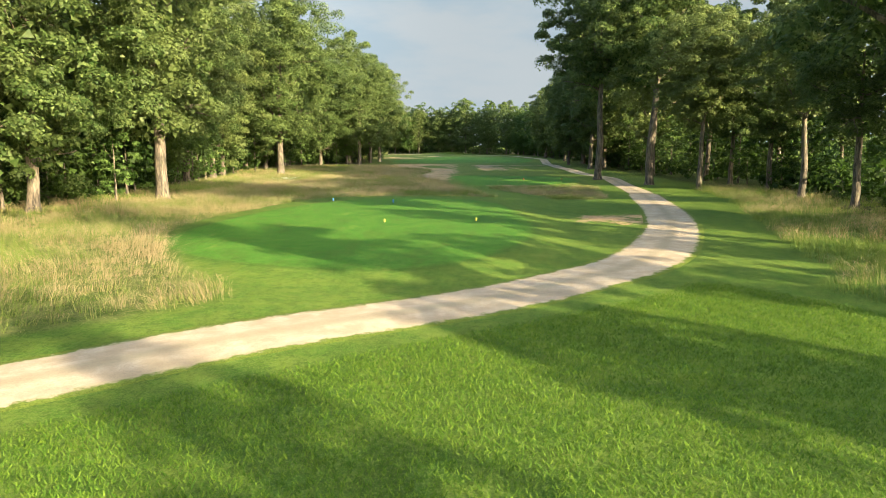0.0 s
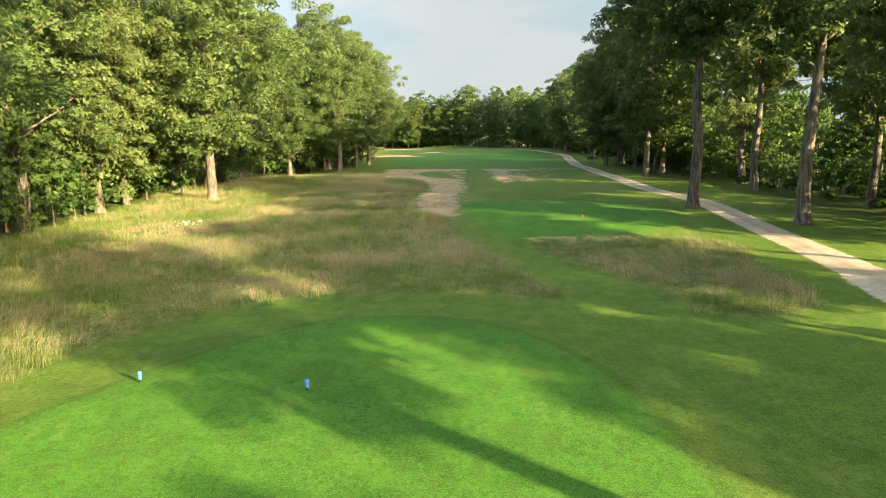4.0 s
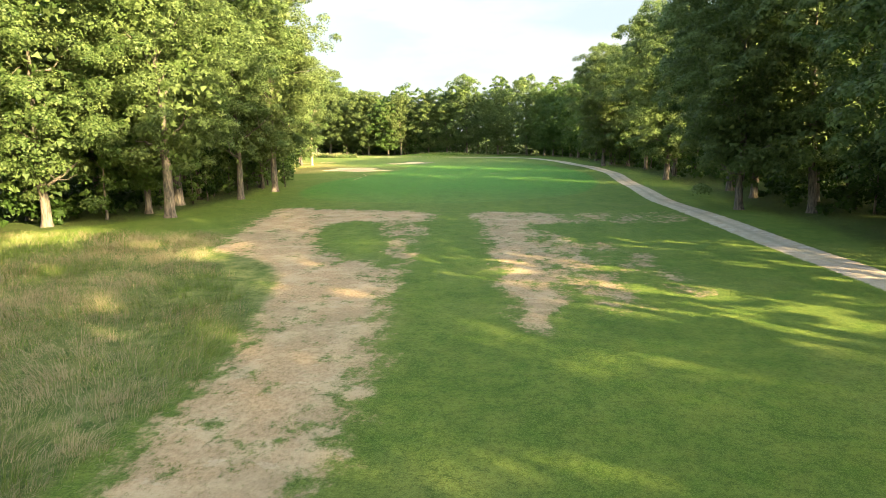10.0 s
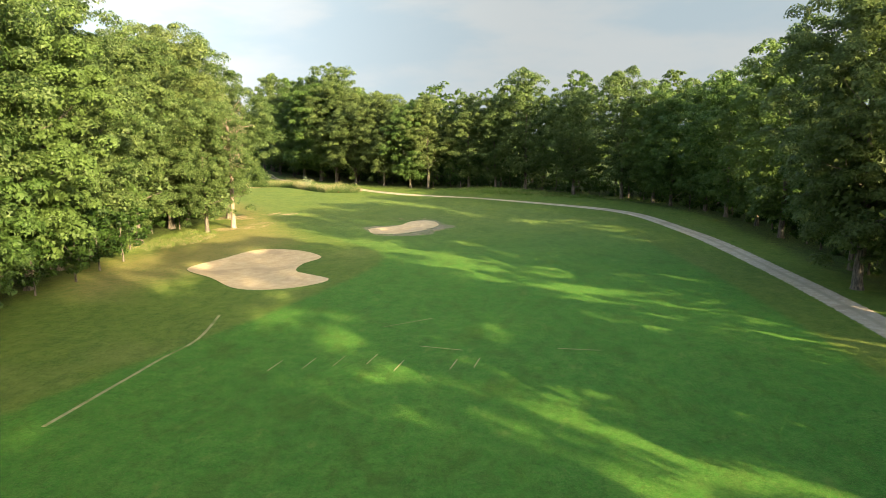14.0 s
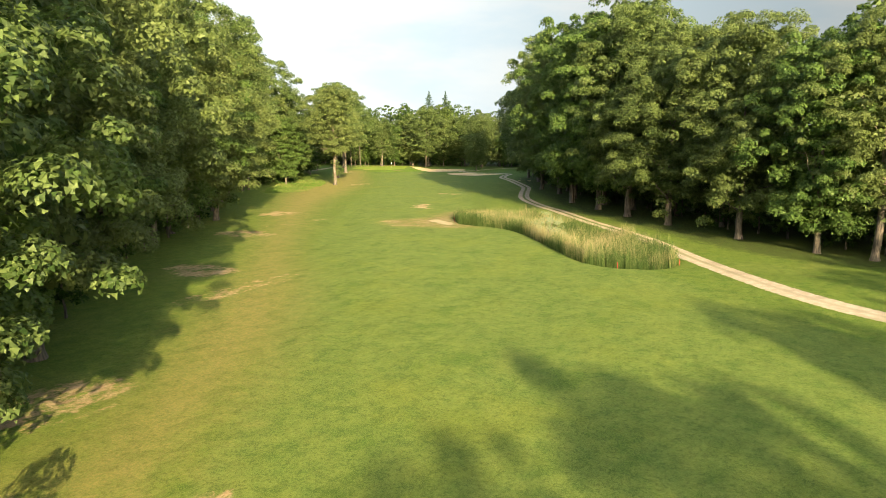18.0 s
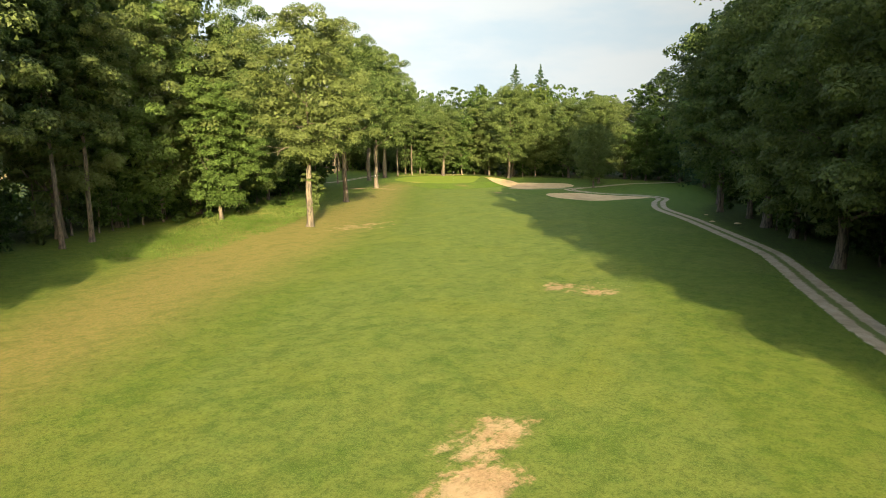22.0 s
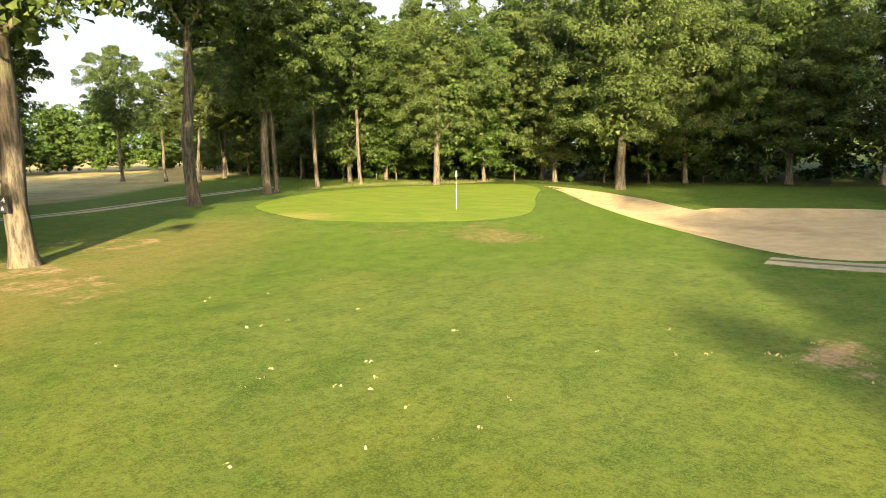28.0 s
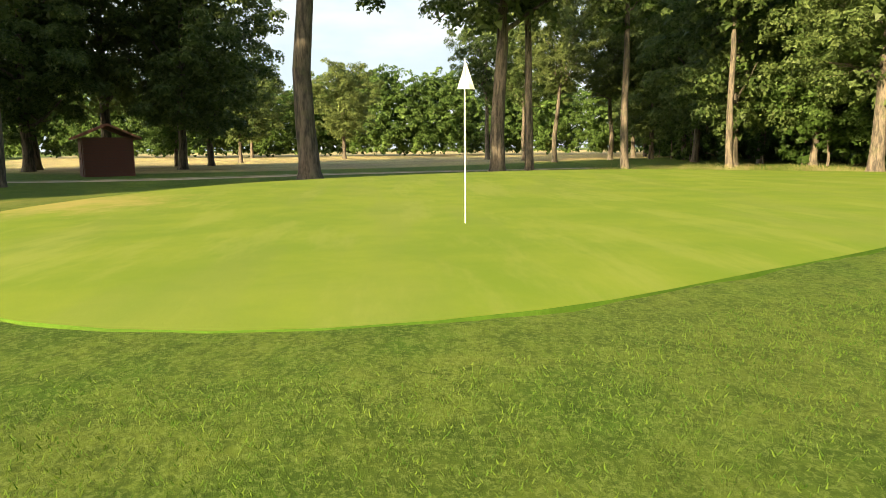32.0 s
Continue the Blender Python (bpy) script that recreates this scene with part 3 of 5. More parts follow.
# worn spots: centre, half sizes, how bare
WORN = [(-150, 437.2, 4.5, 1.6, -0.1), (-156.5, 442.5, 3.0, 2.0, -0.2), (-111.2, 394, 1.0, 4.0, 0.0), (11.6, 40.2, 3.4, 2.6, 0.1), (-56, 303.5, 3.2, 2.2, 0.2), (-70, 321, 4.0, 2.4, 0.1), (-48, 300.5, 0.9, 5.0, -0.2), (-82, 338, 3.0, 3.0, 0.1), (-72, 333.5, 0.8, 4.0, -0.3), (-37.5, 281, 2.2, 3.4, 0.0), (-30.4, 273.8, 2.2, 3.0, 0.2), (-24.3, 278, 2.4, 2.0, 0.0), (-26, 260.6, 1.6, 1.6, 0.3), (-67.6, 354.9, 1.5, 0.9, 0.5), (-69.8, 358.4, 0.9, 2.2, 0.4), (-68.6, 356.2, 1.1, 1.3, 0.5), (-61.8, 337.8, 0.9, 1.1, 0.5), (-78, 380, 2.4, 1.4, 0.1), (-110.5, 395, 3.4, 4.0, -0.6), (-125.5, 443.6, 2.2, 1.2, -0.2), (-127, 438, 9.0, 5.0, -1.5),
        (-154.6, 435.2, 2.2, 1.4, 0.6), (10.2, 40.6, 1.9, 1.6, 0.8), (-29, 273.2, 2.0, 1.6, 0.0), (-23.4, 265, 1.6, 3.0, -0.2), (-3.2, 272.4, 3.2, 1.4, -0.4), (1.6, 261.6, 1.6, 2.6, 0.2), (-5.8, 263.4, 1.6, 1.0, 0.1), (12, 66, 4.0, 2.0, -0.8), (9.2, 72.2, 3.4, 0.9, 0.0), (18, 149, 6.0, 2.2, -0.2)]
SCORCHED = [(-144.4, 456.2, 0.8, 0.6), (-141.4, 455.0, 0.5, 0.4), (-139.6, 454.9, 0.5, 0.4), (-147.2, 452.0, 1.6, 0.8)]
FLAG = (-150.09, 460.5)


def worn(x, y, cx, cy, rx, ry):
    return np.clip((1 - np.hypot((x - cx) / rx, (y - cy) / ry)) * min(rx, ry), -3, 3)


def smooth(v, lo, hi):
    u = np.clip((v - lo) / (hi - lo), 0, 1)
    return u * u * (3 - 2 * u)


def height(x, y):
    """The lie of the land."""
    x, y = np.asarray(x, dtype=float), np.asarray(y, dtype=float)
    h = 0.09 * np.sin(x * 0.11 + 1.0) * np.sin(y * 0.083) + 0.05 * np.sin(x * 0.31 + y * 0.21)
    h = h + 0.26 * smooth(signed(TEE_BACK, x, y), -2.5, 0.6) + 0.20 * smooth(signed(TEE_FRONT, x, y), -2.0, 0.6)
    h = h + 0.30 * smooth(signed(GREEN_EDGE, x, y, 7.0), -6.0, 1.5) - 0.15 * np.exp(-((x + 132) ** 2 + (y - 438) ** 2) / 220)
    h = h - 0.45 * smooth(signed(BUNKER_GREEN, x, y), -1.2, 2.5) - 0.30 * smooth(signed(BUNKER_FRONT, x, y), -0.5, 2.5)
    h = h - 0.30 * smooth(signed(BUNKER_A, x, y), -0.3, 2.5) - 0.28 * smooth(signed(BUNKER_B, x, y), -0.3, 2.5) - 0.7 * smooth(signed(POND, x, y), -0.6, 2.0)
    bank = 0.8 * np.exp(-((x - 6) ** 2 / 200 + (y - 322) ** 2 / 30))
    return h + bank


def z_at(x, y):
    return float(height(np.array([x]), np.array([y]))[0])


# ---------------------------------------------------------------- ground
def axis(lo, hi, step):
    grow = np.cumsum(step * 1.4 ** np.arange(1, 22))
    return np.concatenate([(lo - grow)[::-1], np.arange(lo, hi, step), hi + grow])


def build_ground():
    gx, gy = np.meshgrid(axis(-214.0, 52.0, 0.95), axis(-14.0, 504.0, 0.95))
    nx, ny = gx.shape[1], gx.shape[0]
    x, y = gx.ravel(), gy.ravel()
    z = height(x, y)
    for pit in (BUNKER_A, BUNKER_B, BUNKER_FRONT, BUNKER_GREEN, GREEN_EDGE):
        z -= 0.16 * smooth(signed(pit, x, y), 0.2, 1.4)
    i = np.arange((ny - 1) * (nx - 1))
    a = (i // (nx - 1)) * nx + i % (nx - 1)
    me = np_mesh("ground", np.stack([x, y, z], 1), np.stack([a, a + 1, a + nx + 1, a + nx], 1), TURF, True)
    zones = {"fair": np.maximum(signed(FAIRWAY, x, y), -4), "tee": np.maximum(signed(TEE_BACK, x, y), signed(TEE_FRONT, x, y)),
             "rough": np.maximum(signed(ROUGH_LEFT, x, y), signed(ROUGH_MID, x, y)), "warm": np.maximum(signed(WARM, x, y), 2.2 * signed(POND_BARE, x, y) + 2.0),
             "dry": np.maximum.reduce([np.minimum(0.7 * signed(DRY_LEFT, x, y, 3.0), 0.6)] + [np.minimum(signed(area, x, y, 3.0), top) for area, top in ((DRY_STRIPE, 0.1), (DRY_RIGHT, 0.45), (DRY_ROW, 0.15), (DRY_EAST, -0.2), (DRY_SUN_BAND, -0.1))] +
                                      [np.minimum(signed(POND_BARE, x, y, 3.0), -0.3), np.minimum(signed(POND_SAND, x, y, 3.0) - 0.1, 0.2)] + [np.minimum(worn(x, y, *spot[:4]) - 0.1, min(spot[4], 0.6)) for spot in WORN]),
             "cut": signed(TEE_BACK, x, y), "fresh": 1 - smooth(y, 66.0, 100.0) + 0.55 * smooth(y, 400.0, 440.0), "dirt": signed(DIRT, x, y, 3.0), "sand": np.minimum(signed(POND_SAND, x, y, 3.0), 0.45),
             "scorch": np.maximum.reduce([np.minimum(signed(GREEN_PATCH, x, y, 3.0), 0.55), np.minimum(signed(POND_BARE, x, y, 3.0), 0.1)] + [np.minimum(worn(x, y, *spot), 0.3) - 0.1 for spot in SCORCHED]),
             "lush": smooth(y, 150.0, 185.0) * (1 - smooth(y, 225.0, 275.0)), "field": signed(FIELD, x, y, 12.0), "wood": np.maximum(signed(WOOD_SHADE_LEFT, x, y), signed(WOOD_SHADE_RIGHT, x, y))}
    for name, values in zones.items():
        me.attributes.new(name, "FLOAT", "POINT").data.foreach_set("value", values.astype(np.float32))
    return tagged(new("ground", me), "grassy golf course ground with mown fairway and parched patches", "ground", kind="structure")


build_ground()


COLLAR = sand_material("collar_turf", (0.045, 0.100, 0.010), (0.070, 0.135, 0.014), (0.05, 0.09, 0.012))


def patch(name, outline, mat, lift, label, category, rings=16):
    """A surface that fills the outline and follows the land."""
    c = outline.mean(0)
    n = len(outline)
    verts, faces = [], []
    out = (outline - c) / np.linalg.norm(outline - c, axis=1)[:, None]
    for k in range(-2, rings + 1):
        pts = c + (outline - c) * (1 - max(k, 0) / (rings + 0.5)) + (out * 0.06 if k == -2 else 0)
        z = height(pts[:, 0], pts[:, 1]) + (-0.14 if k == -2 else 0.012 if k < 1 else lift)
        verts.append(np.column_stack([pts, z]))
    rings += 2
    for k in [0] + list(range(2, rings)):
        for i in range(n):
            j = (i + 1) % n
            faces.append((k * n + i, k * n + j, (k + 1) * n + j, (k + 1) * n + i))
    v = np.concatenate(verts)
    last = rings * n
    v = np.vstack([v, [c[0], c[1], z_at(*c) + lift]])
    for i in range(n):
        faces.append((last + i, last + (i + 1) % n, len(v) - 1, len(v) - 1))
    faces = [f if f[2] != f[3] else f[:3] for f in faces]
    me = bpy.data.meshes.new(name)
    me.from_pydata(v.tolist(), [], faces)
    me.materials.append(mat)
    me.materials.append(COLLAR)
    me.polygons.foreach_set("material_index", [int(i < n) for i in range(len(me.polygons))])
    me.polygons.foreach_set("use_smooth", [i >= n for i in range(len(me.polygons))])
    return tagged(new(name, me), label, category, kind="structure")


patch("putting_green", GREEN_EDGE, GREEN, 0.02, "smooth yellow-green putting surface on a low mound", "putting green")
patch("sand_bunker_kidney", BUNKER_A, SAND, 0.02, "kidney-shaped fairway bunker of pale sand", "sand bunker")
patch("sand_bunker_small", BUNKER_B, SAND, 0.02, "small fairway bunker of pale raked sand with worn rim", "sand bunker")
patch("sand_bunker_front", BUNKER_FRONT, SAND, 0.02, "long shallow sand bunker before the green", "sand bunker")
patch("sand_bunker_green", BUNKER_GREEN, SAND, 0.02, "large sunken sand bunker beside the green", "sand bunker")


def road(name, line, width, label, lift=1.0, mat=GRAVEL):
    """A gravel strip whose grassy edges fray into the turf."""
    c = spline(line, False, 0.8)
    d = np.gradient(c, axis=0)
    d /= np.linalg.norm(d, axis=1)[:, None]
    side = np.column_stack([d[:, 1], -d[:, 0]])
    across = np.array([-1.45, -1.2, -1.0, -0.75, -0.5, -0.25, 0.0, 0.25, 0.5, 0.75, 1.0, 1.2, 1.45])
    rise = np.array([-0.03, 0.012, 0.02, 0.03, 0.03, 0.04, 0.045, 0.04, 0.03, 0.03, 0.02, 0.012, -0.03]) * lift
    n, m = len(c), len(across)
    w = np.array([width(*p) for p in c]) / 2
    pts = c[:, None, :] + side[:, None, :] * (across[None, :] * w[:, None])[:, :, None]
    z = height(pts[..., 0].ravel(), pts[..., 1].ravel()).reshape(n, m) + rise
    verts = np.concatenate([pts, z[:, :, None]], 2).reshape(-1, 3)
    i = np.arange((n - 1) * (m - 1))
    a = (i // (m - 1)) * m + i % (m - 1)
    me = np_mesh(name, verts, np.stack([a, a + 1, a + m + 1, a + m], 1), mat, True)
    me.attributes.new("across", "FLOAT", "POINT").data.foreach_set("value", np.tile(np.abs(across), n).astype(np.float32))
    return tagged(new(name, me), label, "gravel path", kind="structure")


road("gravel_path", ROAD, lambda x, y: 2.5 if y < 60 else 2.05 if y < 300 else 1.9, "pale gravel buggy path winding beside the fairway")
road("gravel_path_spur", ROAD_SPUR, lambda x, y: 1.5, "short pale gravel spur beside the bunker")
road("gravel_path_west", ROAD_WEST, lambda x, y: 1.8, "narrow pale path behind the trees by the hut")


DRY_LINE = sand_material("dry_turf_line", (0.20, 0.20, 0.08), (0.34, 0.29, 0.15), (0.08, 0.13, 0.02))
DRAINS = [[(x, 207.6 + 0.4 * k % 1.3), (x + 0.25, 209.2 + 0.4 * k % 1.3)] for k, x in enumerate((-0.9, 0.8, 2.3, 4.0, 5.6, 8.4, 9.6))]
DRAINS += [[(3.6, 215.8), (6.4, 218.2)], [(6.4, 212.1), (8.8, 211.6)], [(14.1, 212.3), (16.4, 212.0)], [(-7.6, 200), (-7.4, 205.7), (-7.3, 209.0), (-7.0, 212.6), (-8.0, 217.9)]]
for k, line in enumerate(DRAINS):
    road("drain_line", line, lambda x, y: 0.16 if x < -3 else 0.06, "pale dry line in the turf over a buried drain", 0.3, DRY_LINE)


# ---------------------------------------------------------------- distant sky
def cloudy_sky():
    """A far backdrop of pale, thinly clouded sky beyond the woods."""
    m = bpy.data.materials.new("thin_cloud")
    m.use_nodes = True
    t = m.node_tree
    t.nodes.remove(t.nodes["Principled BSDF"])
    pos = t.nodes.new("ShaderNodeNewGeometry").outputs["Position"]
    n = noise_of(t, 0.0011, 5.0, 0.55, pos, (1.0, 1.0, 3.2, 20))
    up = node(t, "ShaderNodeSeparateXYZ", [("Vector", pos)]).outputs[2]
    blue = mix_of(t, ramp_of(t, up, 0.0, 1500.0), (0.74, 0.86, 0.98), (0.64, 0.81, 0.98))
    c = mix_of(t, ramp_of(t, n, 0.36, 0.62), blue, (0.88, 0.93, 1.0))
    west = math_of(t, "MULTIPLY", node(t, "ShaderNodeSeparateXYZ", [("Vector", pos)]).outputs[0], -1.0)
    glow = math_of(t, "ADD", 0.120, math_of(t, "MULTIPLY", ramp_of(t, west, -200.0, 2700.0), 0.16))
    e = node(t, "ShaderNodeEmission", [("Color", c), ("Strength", glow)])
    t.links.new(e.outputs[0], t.nodes["Material Output"].inputs[0])
    k, rise = 48, (-30.0, 300.0, 700.0, 1200.0, 1900.0)
    a = np.linspace(radians(-75), radians(150), k)
    v = np.concatenate([np.column_stack([-60 - 3300 * np.sin(a), 240 + 3300 * np.cos(a), np.full(k, z)]) for z in rise])
    i = np.arange((len(rise) - 1) * (k - 1))
    q = (i // (k - 1)) * k + i % (k - 1)
    ob = new("backdrop_sky", np_mesh("backdrop_sky", v, np.stack([q, q + 1, q + k + 1, q + k], 1), m, True))
    return tagged(ob, "pale blue sky with thin white cloud", "sky", kind="structure")


cloudy_sky()


# ---------------------------------------------------------------- trees
def tube(path, radii, sides):
    path, radii = np.array(path, dtype=float), np.array(radii, dtype=float)
    n = len(path)
    d = np.gradient(path, axis=0)
    d /= np.linalg.norm(d, axis=1)[:, None] + 1e-9
    ref = np.where(np.abs(d[:, 2:3]) > 0.9, [[1.0, 0, 0]], [[0, 0, 1.0]])
    u = np.cross(d, ref)
    u /= np.linalg.norm(u, axis=1)[:, None]
    w = np.cross(d, u)
    a = np.arange(sides) * 2 * math.pi / sides
    v = path[:, None] + radii[:, None, None] * (u[:, None] * np.cos(a)[None, :, None] + w[:, None] * np.sin(a)[None, :, None])
    i = np.arange((n - 1) * sides)
    r, s = i // sides, i % sides
    b = r * sides + (s + 1) % sides
    return v.reshape(-1, 3), np.stack([r * sides + s, b, b + sides, r * sides + s + sides], 1)


def joined(pieces):
    v, f, k = [], [], 0
    for a, b in pieces:
        v.append(a)
        f.append(b + k)
        k += len(a)
    return np.concatenate(v), np.concatenate(f)


def limb(rng, start, way, length, radius, wander=0.18, n=6, lift=0.05):
    pts, p, w = [np.array(start, dtype=float)], np.array(start, dtype=float), np.array(way, dtype=float)
    for _ in range(n):
        w = w + rng.normal(0, wander, 3) + np.array([0, 0, lift])
        w /= np.linalg.norm(w)
        p = p + w * length / n
        pts.append(p)
    return np.array(pts), radius * np.linspace(1, 0.25, n + 1)


def trunk_shape(seed, tall, girth, first, limbs, sides=9, lean=0.02, reach=4.5):
    """Trunk with a flared foot, limbs and branches."""
    rng = np.random.RandomState(seed)
    zs = np.array([-0.25, 0.0, 0.35, 0.9, 2.0, 4.0, 7.0, 10.0, 13.0, 16.0]) * tall / 25
    zs[:4] = (-0.25, 0.0, 0.35, 0.9)
    bend = np.cumsum(rng.normal(0, lean, (10, 2)) * (zs[:, None] - np.roll(zs, 1)[:, None]).clip(0), 0) * 2
    rad = girth * np.array([1.55, 1.4, 1.12, 1.0, 0.94, 0.86, 0.74, 0.58, 0.40, 0.15])
    path = np.column_stack([bend, zs])
    pieces = [tube(path, rad, sides)]
    for k in range(limbs):
        h = first + (tall * 0.6 - first) * (k + rng.rand()) / limbs
        at = np.array([np.interp(h, zs, path[:, 0]), np.interp(h, zs, path[:, 1]), h])
        a = k * 2.4 + rng.rand()
        way = np.array([math.cos(a), math.sin(a), 0.35 + 0.5 * rng.rand()])
        r = float(np.interp(h, zs, rad)) * (0.42 + 0.15 * rng.rand())
        pts, rr = limb(rng, at, way / np.linalg.norm(way), reach * (0.75 + 0.5 * rng.rand()), r)
        pieces.append(tube(pts, rr, 6))
        for _ in range(2):
            i = rng.randint(2, 5)
            w2 = pts[i + 1] - pts[i] + rng.normal(0, 0.35, 3)
            p2, r2 = limb(rng, pts[i], w2 / np.linalg.norm(w2), reach * 0.5, rr[i] * 0.6, n=4)
            pieces.append(tube(p2, r2, 5))
    return joined(pieces)


def leaves(rng, centres, radii, count, size, flat=0.75, inner=0.6, sides=3, wild=0.5, under=0.4):
    """Small leaves round the given clump centres, which face outwards and up."""
    c = np.repeat(centres, count, axis=0)
    r = np.repeat(radii, count)
    d = rng.normal(0, 1, (len(c), 3))
    d[:, 2] = np.where(d[:, 2] < -under, -0.6 * d[:, 2], d[:, 2])
    d /= np.linalg.norm(d, axis=1)[:, None]
    p = c + d * (r * (inner + (1.1 - inner) * rng.rand(len(c)) ** 0.6))[:, None] * np.array([1, 1, flat])
    nrm = d * 0.75 + rng.normal(0, wild, d.shape) + np.array([0, 0, 0.25])
    nrm /= np.linalg.norm(nrm, axis=1)[:, None]
    t = np.cross(nrm, rng.normal(0, 1, d.shape))
    t /= np.linalg.norm(t, axis=1)[:, None]
    b = np.cross(nrm, t)
    s = size * (0.6 + 0.8 * rng.rand(len(c)))[:, None]
    if sides == 3:
        v = np.stack([p + t * s, p - t * s * 0.5 + b * s * 0.72, p - t * s * 0.5 - b * s * 0.72], 1).reshape(-1, 3)
    else:
        v = np.stack([p + t * s, p + b * s * 0.62, p - t * s, p - b * s * 0.62], 1).reshape(-1, 3)
    return v, np.arange(len(v)).reshape(-1, sides)


def crown_shape(seed, tall, base, wide, lobes, twigs, count, size, fill=40, grain=0.3):
    """Boughs, each a cluster of leafy pads with gaps between, in an uneven crown with a leafy heart."""
    rng = np.random.RandomState(seed)
    k = np.arange(lobes)
    zn = 1 - 2 * (k + 0.5 + rng.uniform(-0.3, 0.3, lobes)) / lobes
    ang = k * 2.39996 + rng.normal(0, 0.25, lobes)
    r = np.sqrt(np.clip(1 - np.abs(zn) ** 2.4, 0.02, 1)) * (0.66 + 0.10 * np.sin(ang * 2 + rng.rand() * 6) + 0.14 * rng.rand(lobes))
    r[::5] *= 0.5
    half = (tall - base) / 2
    lr = np.minimum(wide * (0.25 + 0.13 * rng.rand(lobes)), half * 0.40)
    c = np.column_stack([wide * r * np.cos(ang), wide * r * np.sin(ang), base + half + zn * (half - lr * 0.7)])
    d = rng.normal(0, 1, (lobes * twigs, 3))
    d[:, 2] = np.where(d[:, 2] < -0.5, -d[:, 2], d[:, 2])
    d /= np.linalg.norm(d, axis=1)[:, None]
    big = np.repeat(lr, twigs)
    t = np.repeat(c, twigs, axis=0) + d * (big * (0.66 + 0.42 * rng.rand(len(d))))[:, None] * np.array([1, 1, 0.92])
    t[:, 2] = np.maximum(t[:, 2], base * 0.8)
    tr = big * (0.25 + 0.2 * rng.rand(len(d)))
    v1, f1 = leaves(rng, t, tr, count, size, 0.8, 0.68, 3, 0.3, 0.45)
    hearts = np.concatenate([c * np.array([0.66, 0.66, 0.96]), np.column_stack([c[:, 0] * 0.35, c[:, 1] * 0.35, base + half + zn * half * 0.72])])
    v2, f2 = leaves(rng, hearts, np.concatenate([lr * 0.5, lr * 0.66]), fill, grain, 0.8, 0.15)
    v2[:, 2] = np.maximum(v2[:, 2], base * 0.75)
    return np.concatenate([v1, v2]), np.concatenate([f1, f2 + len(v1)])


def tree_model(name, seed, tall, girth, base, wide, lobes, twigs, count, size, leaf, label, limbs=8, first=None, fill=40, grain=0.3):
    ob = new(name)
    tagged(ob, label, "tree")
    tv, tf = trunk_shape(seed, tall, girth, first or max(base * 1.2, 3.0), limbs, reach=wide * 0.58)
    t = new("trunk", np_mesh("trunk", tv, tf, BARK, True))
    cv, cf = crown_shape(seed + 7, tall, base, wide, lobes, twigs, count, size, fill, grain)
    c = new("crown", np_mesh("crown", cv, cf, leaf))
    t.parent = c.parent = ob
    return ob


def conifer_model(name, seed, tall, wide, base, label, tiers=34, count=16):
    ob = new(name)
    tagged(ob, label, "conifer")
    rng = np.random.RandomState(seed)
    tv, tf = tube([(0, 0, -0.2), (0, 0, 0.5), (0, 0, tall * 0.5), (0, 0, tall * 0.98)], [0.36, 0.3, 0.2, 0.03], 8)
    t = new("trunk", np_mesh("trunk", tv, tf, BARK, True))
    cs, rs = [], []
    for k in range(tiers):
        u = k / (tiers - 1)
        z, r = base + (tall - base) * u, wide * (1 - u) ** 0.68 + 0.12
        m = max(4, int(9 * (1 - u)))
        for i in range(m):
            a = i * 2 * math.pi / m + k * 0.7 + rng.normal(0, 0.3)
            long = r * rng.uniform(0.55, 1.15)
            for q in (0.35, 0.65, 0.95):
                cs.append((long * q * math.cos(a), long * q * math.sin(a), z - 0.28 * long * q + rng.normal(0, 0.25)))
                rs.append(0.2 * long * (1.3 - 0.6 * q) + 0.18)
    cv, cf = leaves(rng, np.array(cs), np.array(rs), count, 0.2, 0.6, 0.2)
    c = new("crown", np_mesh("crown", cv, cf, NEEDLE))
    t.parent = c.parent = ob
    return ob


def bare_model(name, seed, tall, girth, label):
    ob = new(name)
    tagged(ob, label, "dead tree")
    tv, tf = trunk_shape(seed, tall, girth, tall * 0.3, 30, reach=3.4)
    t = new("trunk", np_mesh("trunk", tv, tf, BARK_DEAD, True))
    t.parent = ob
    return ob


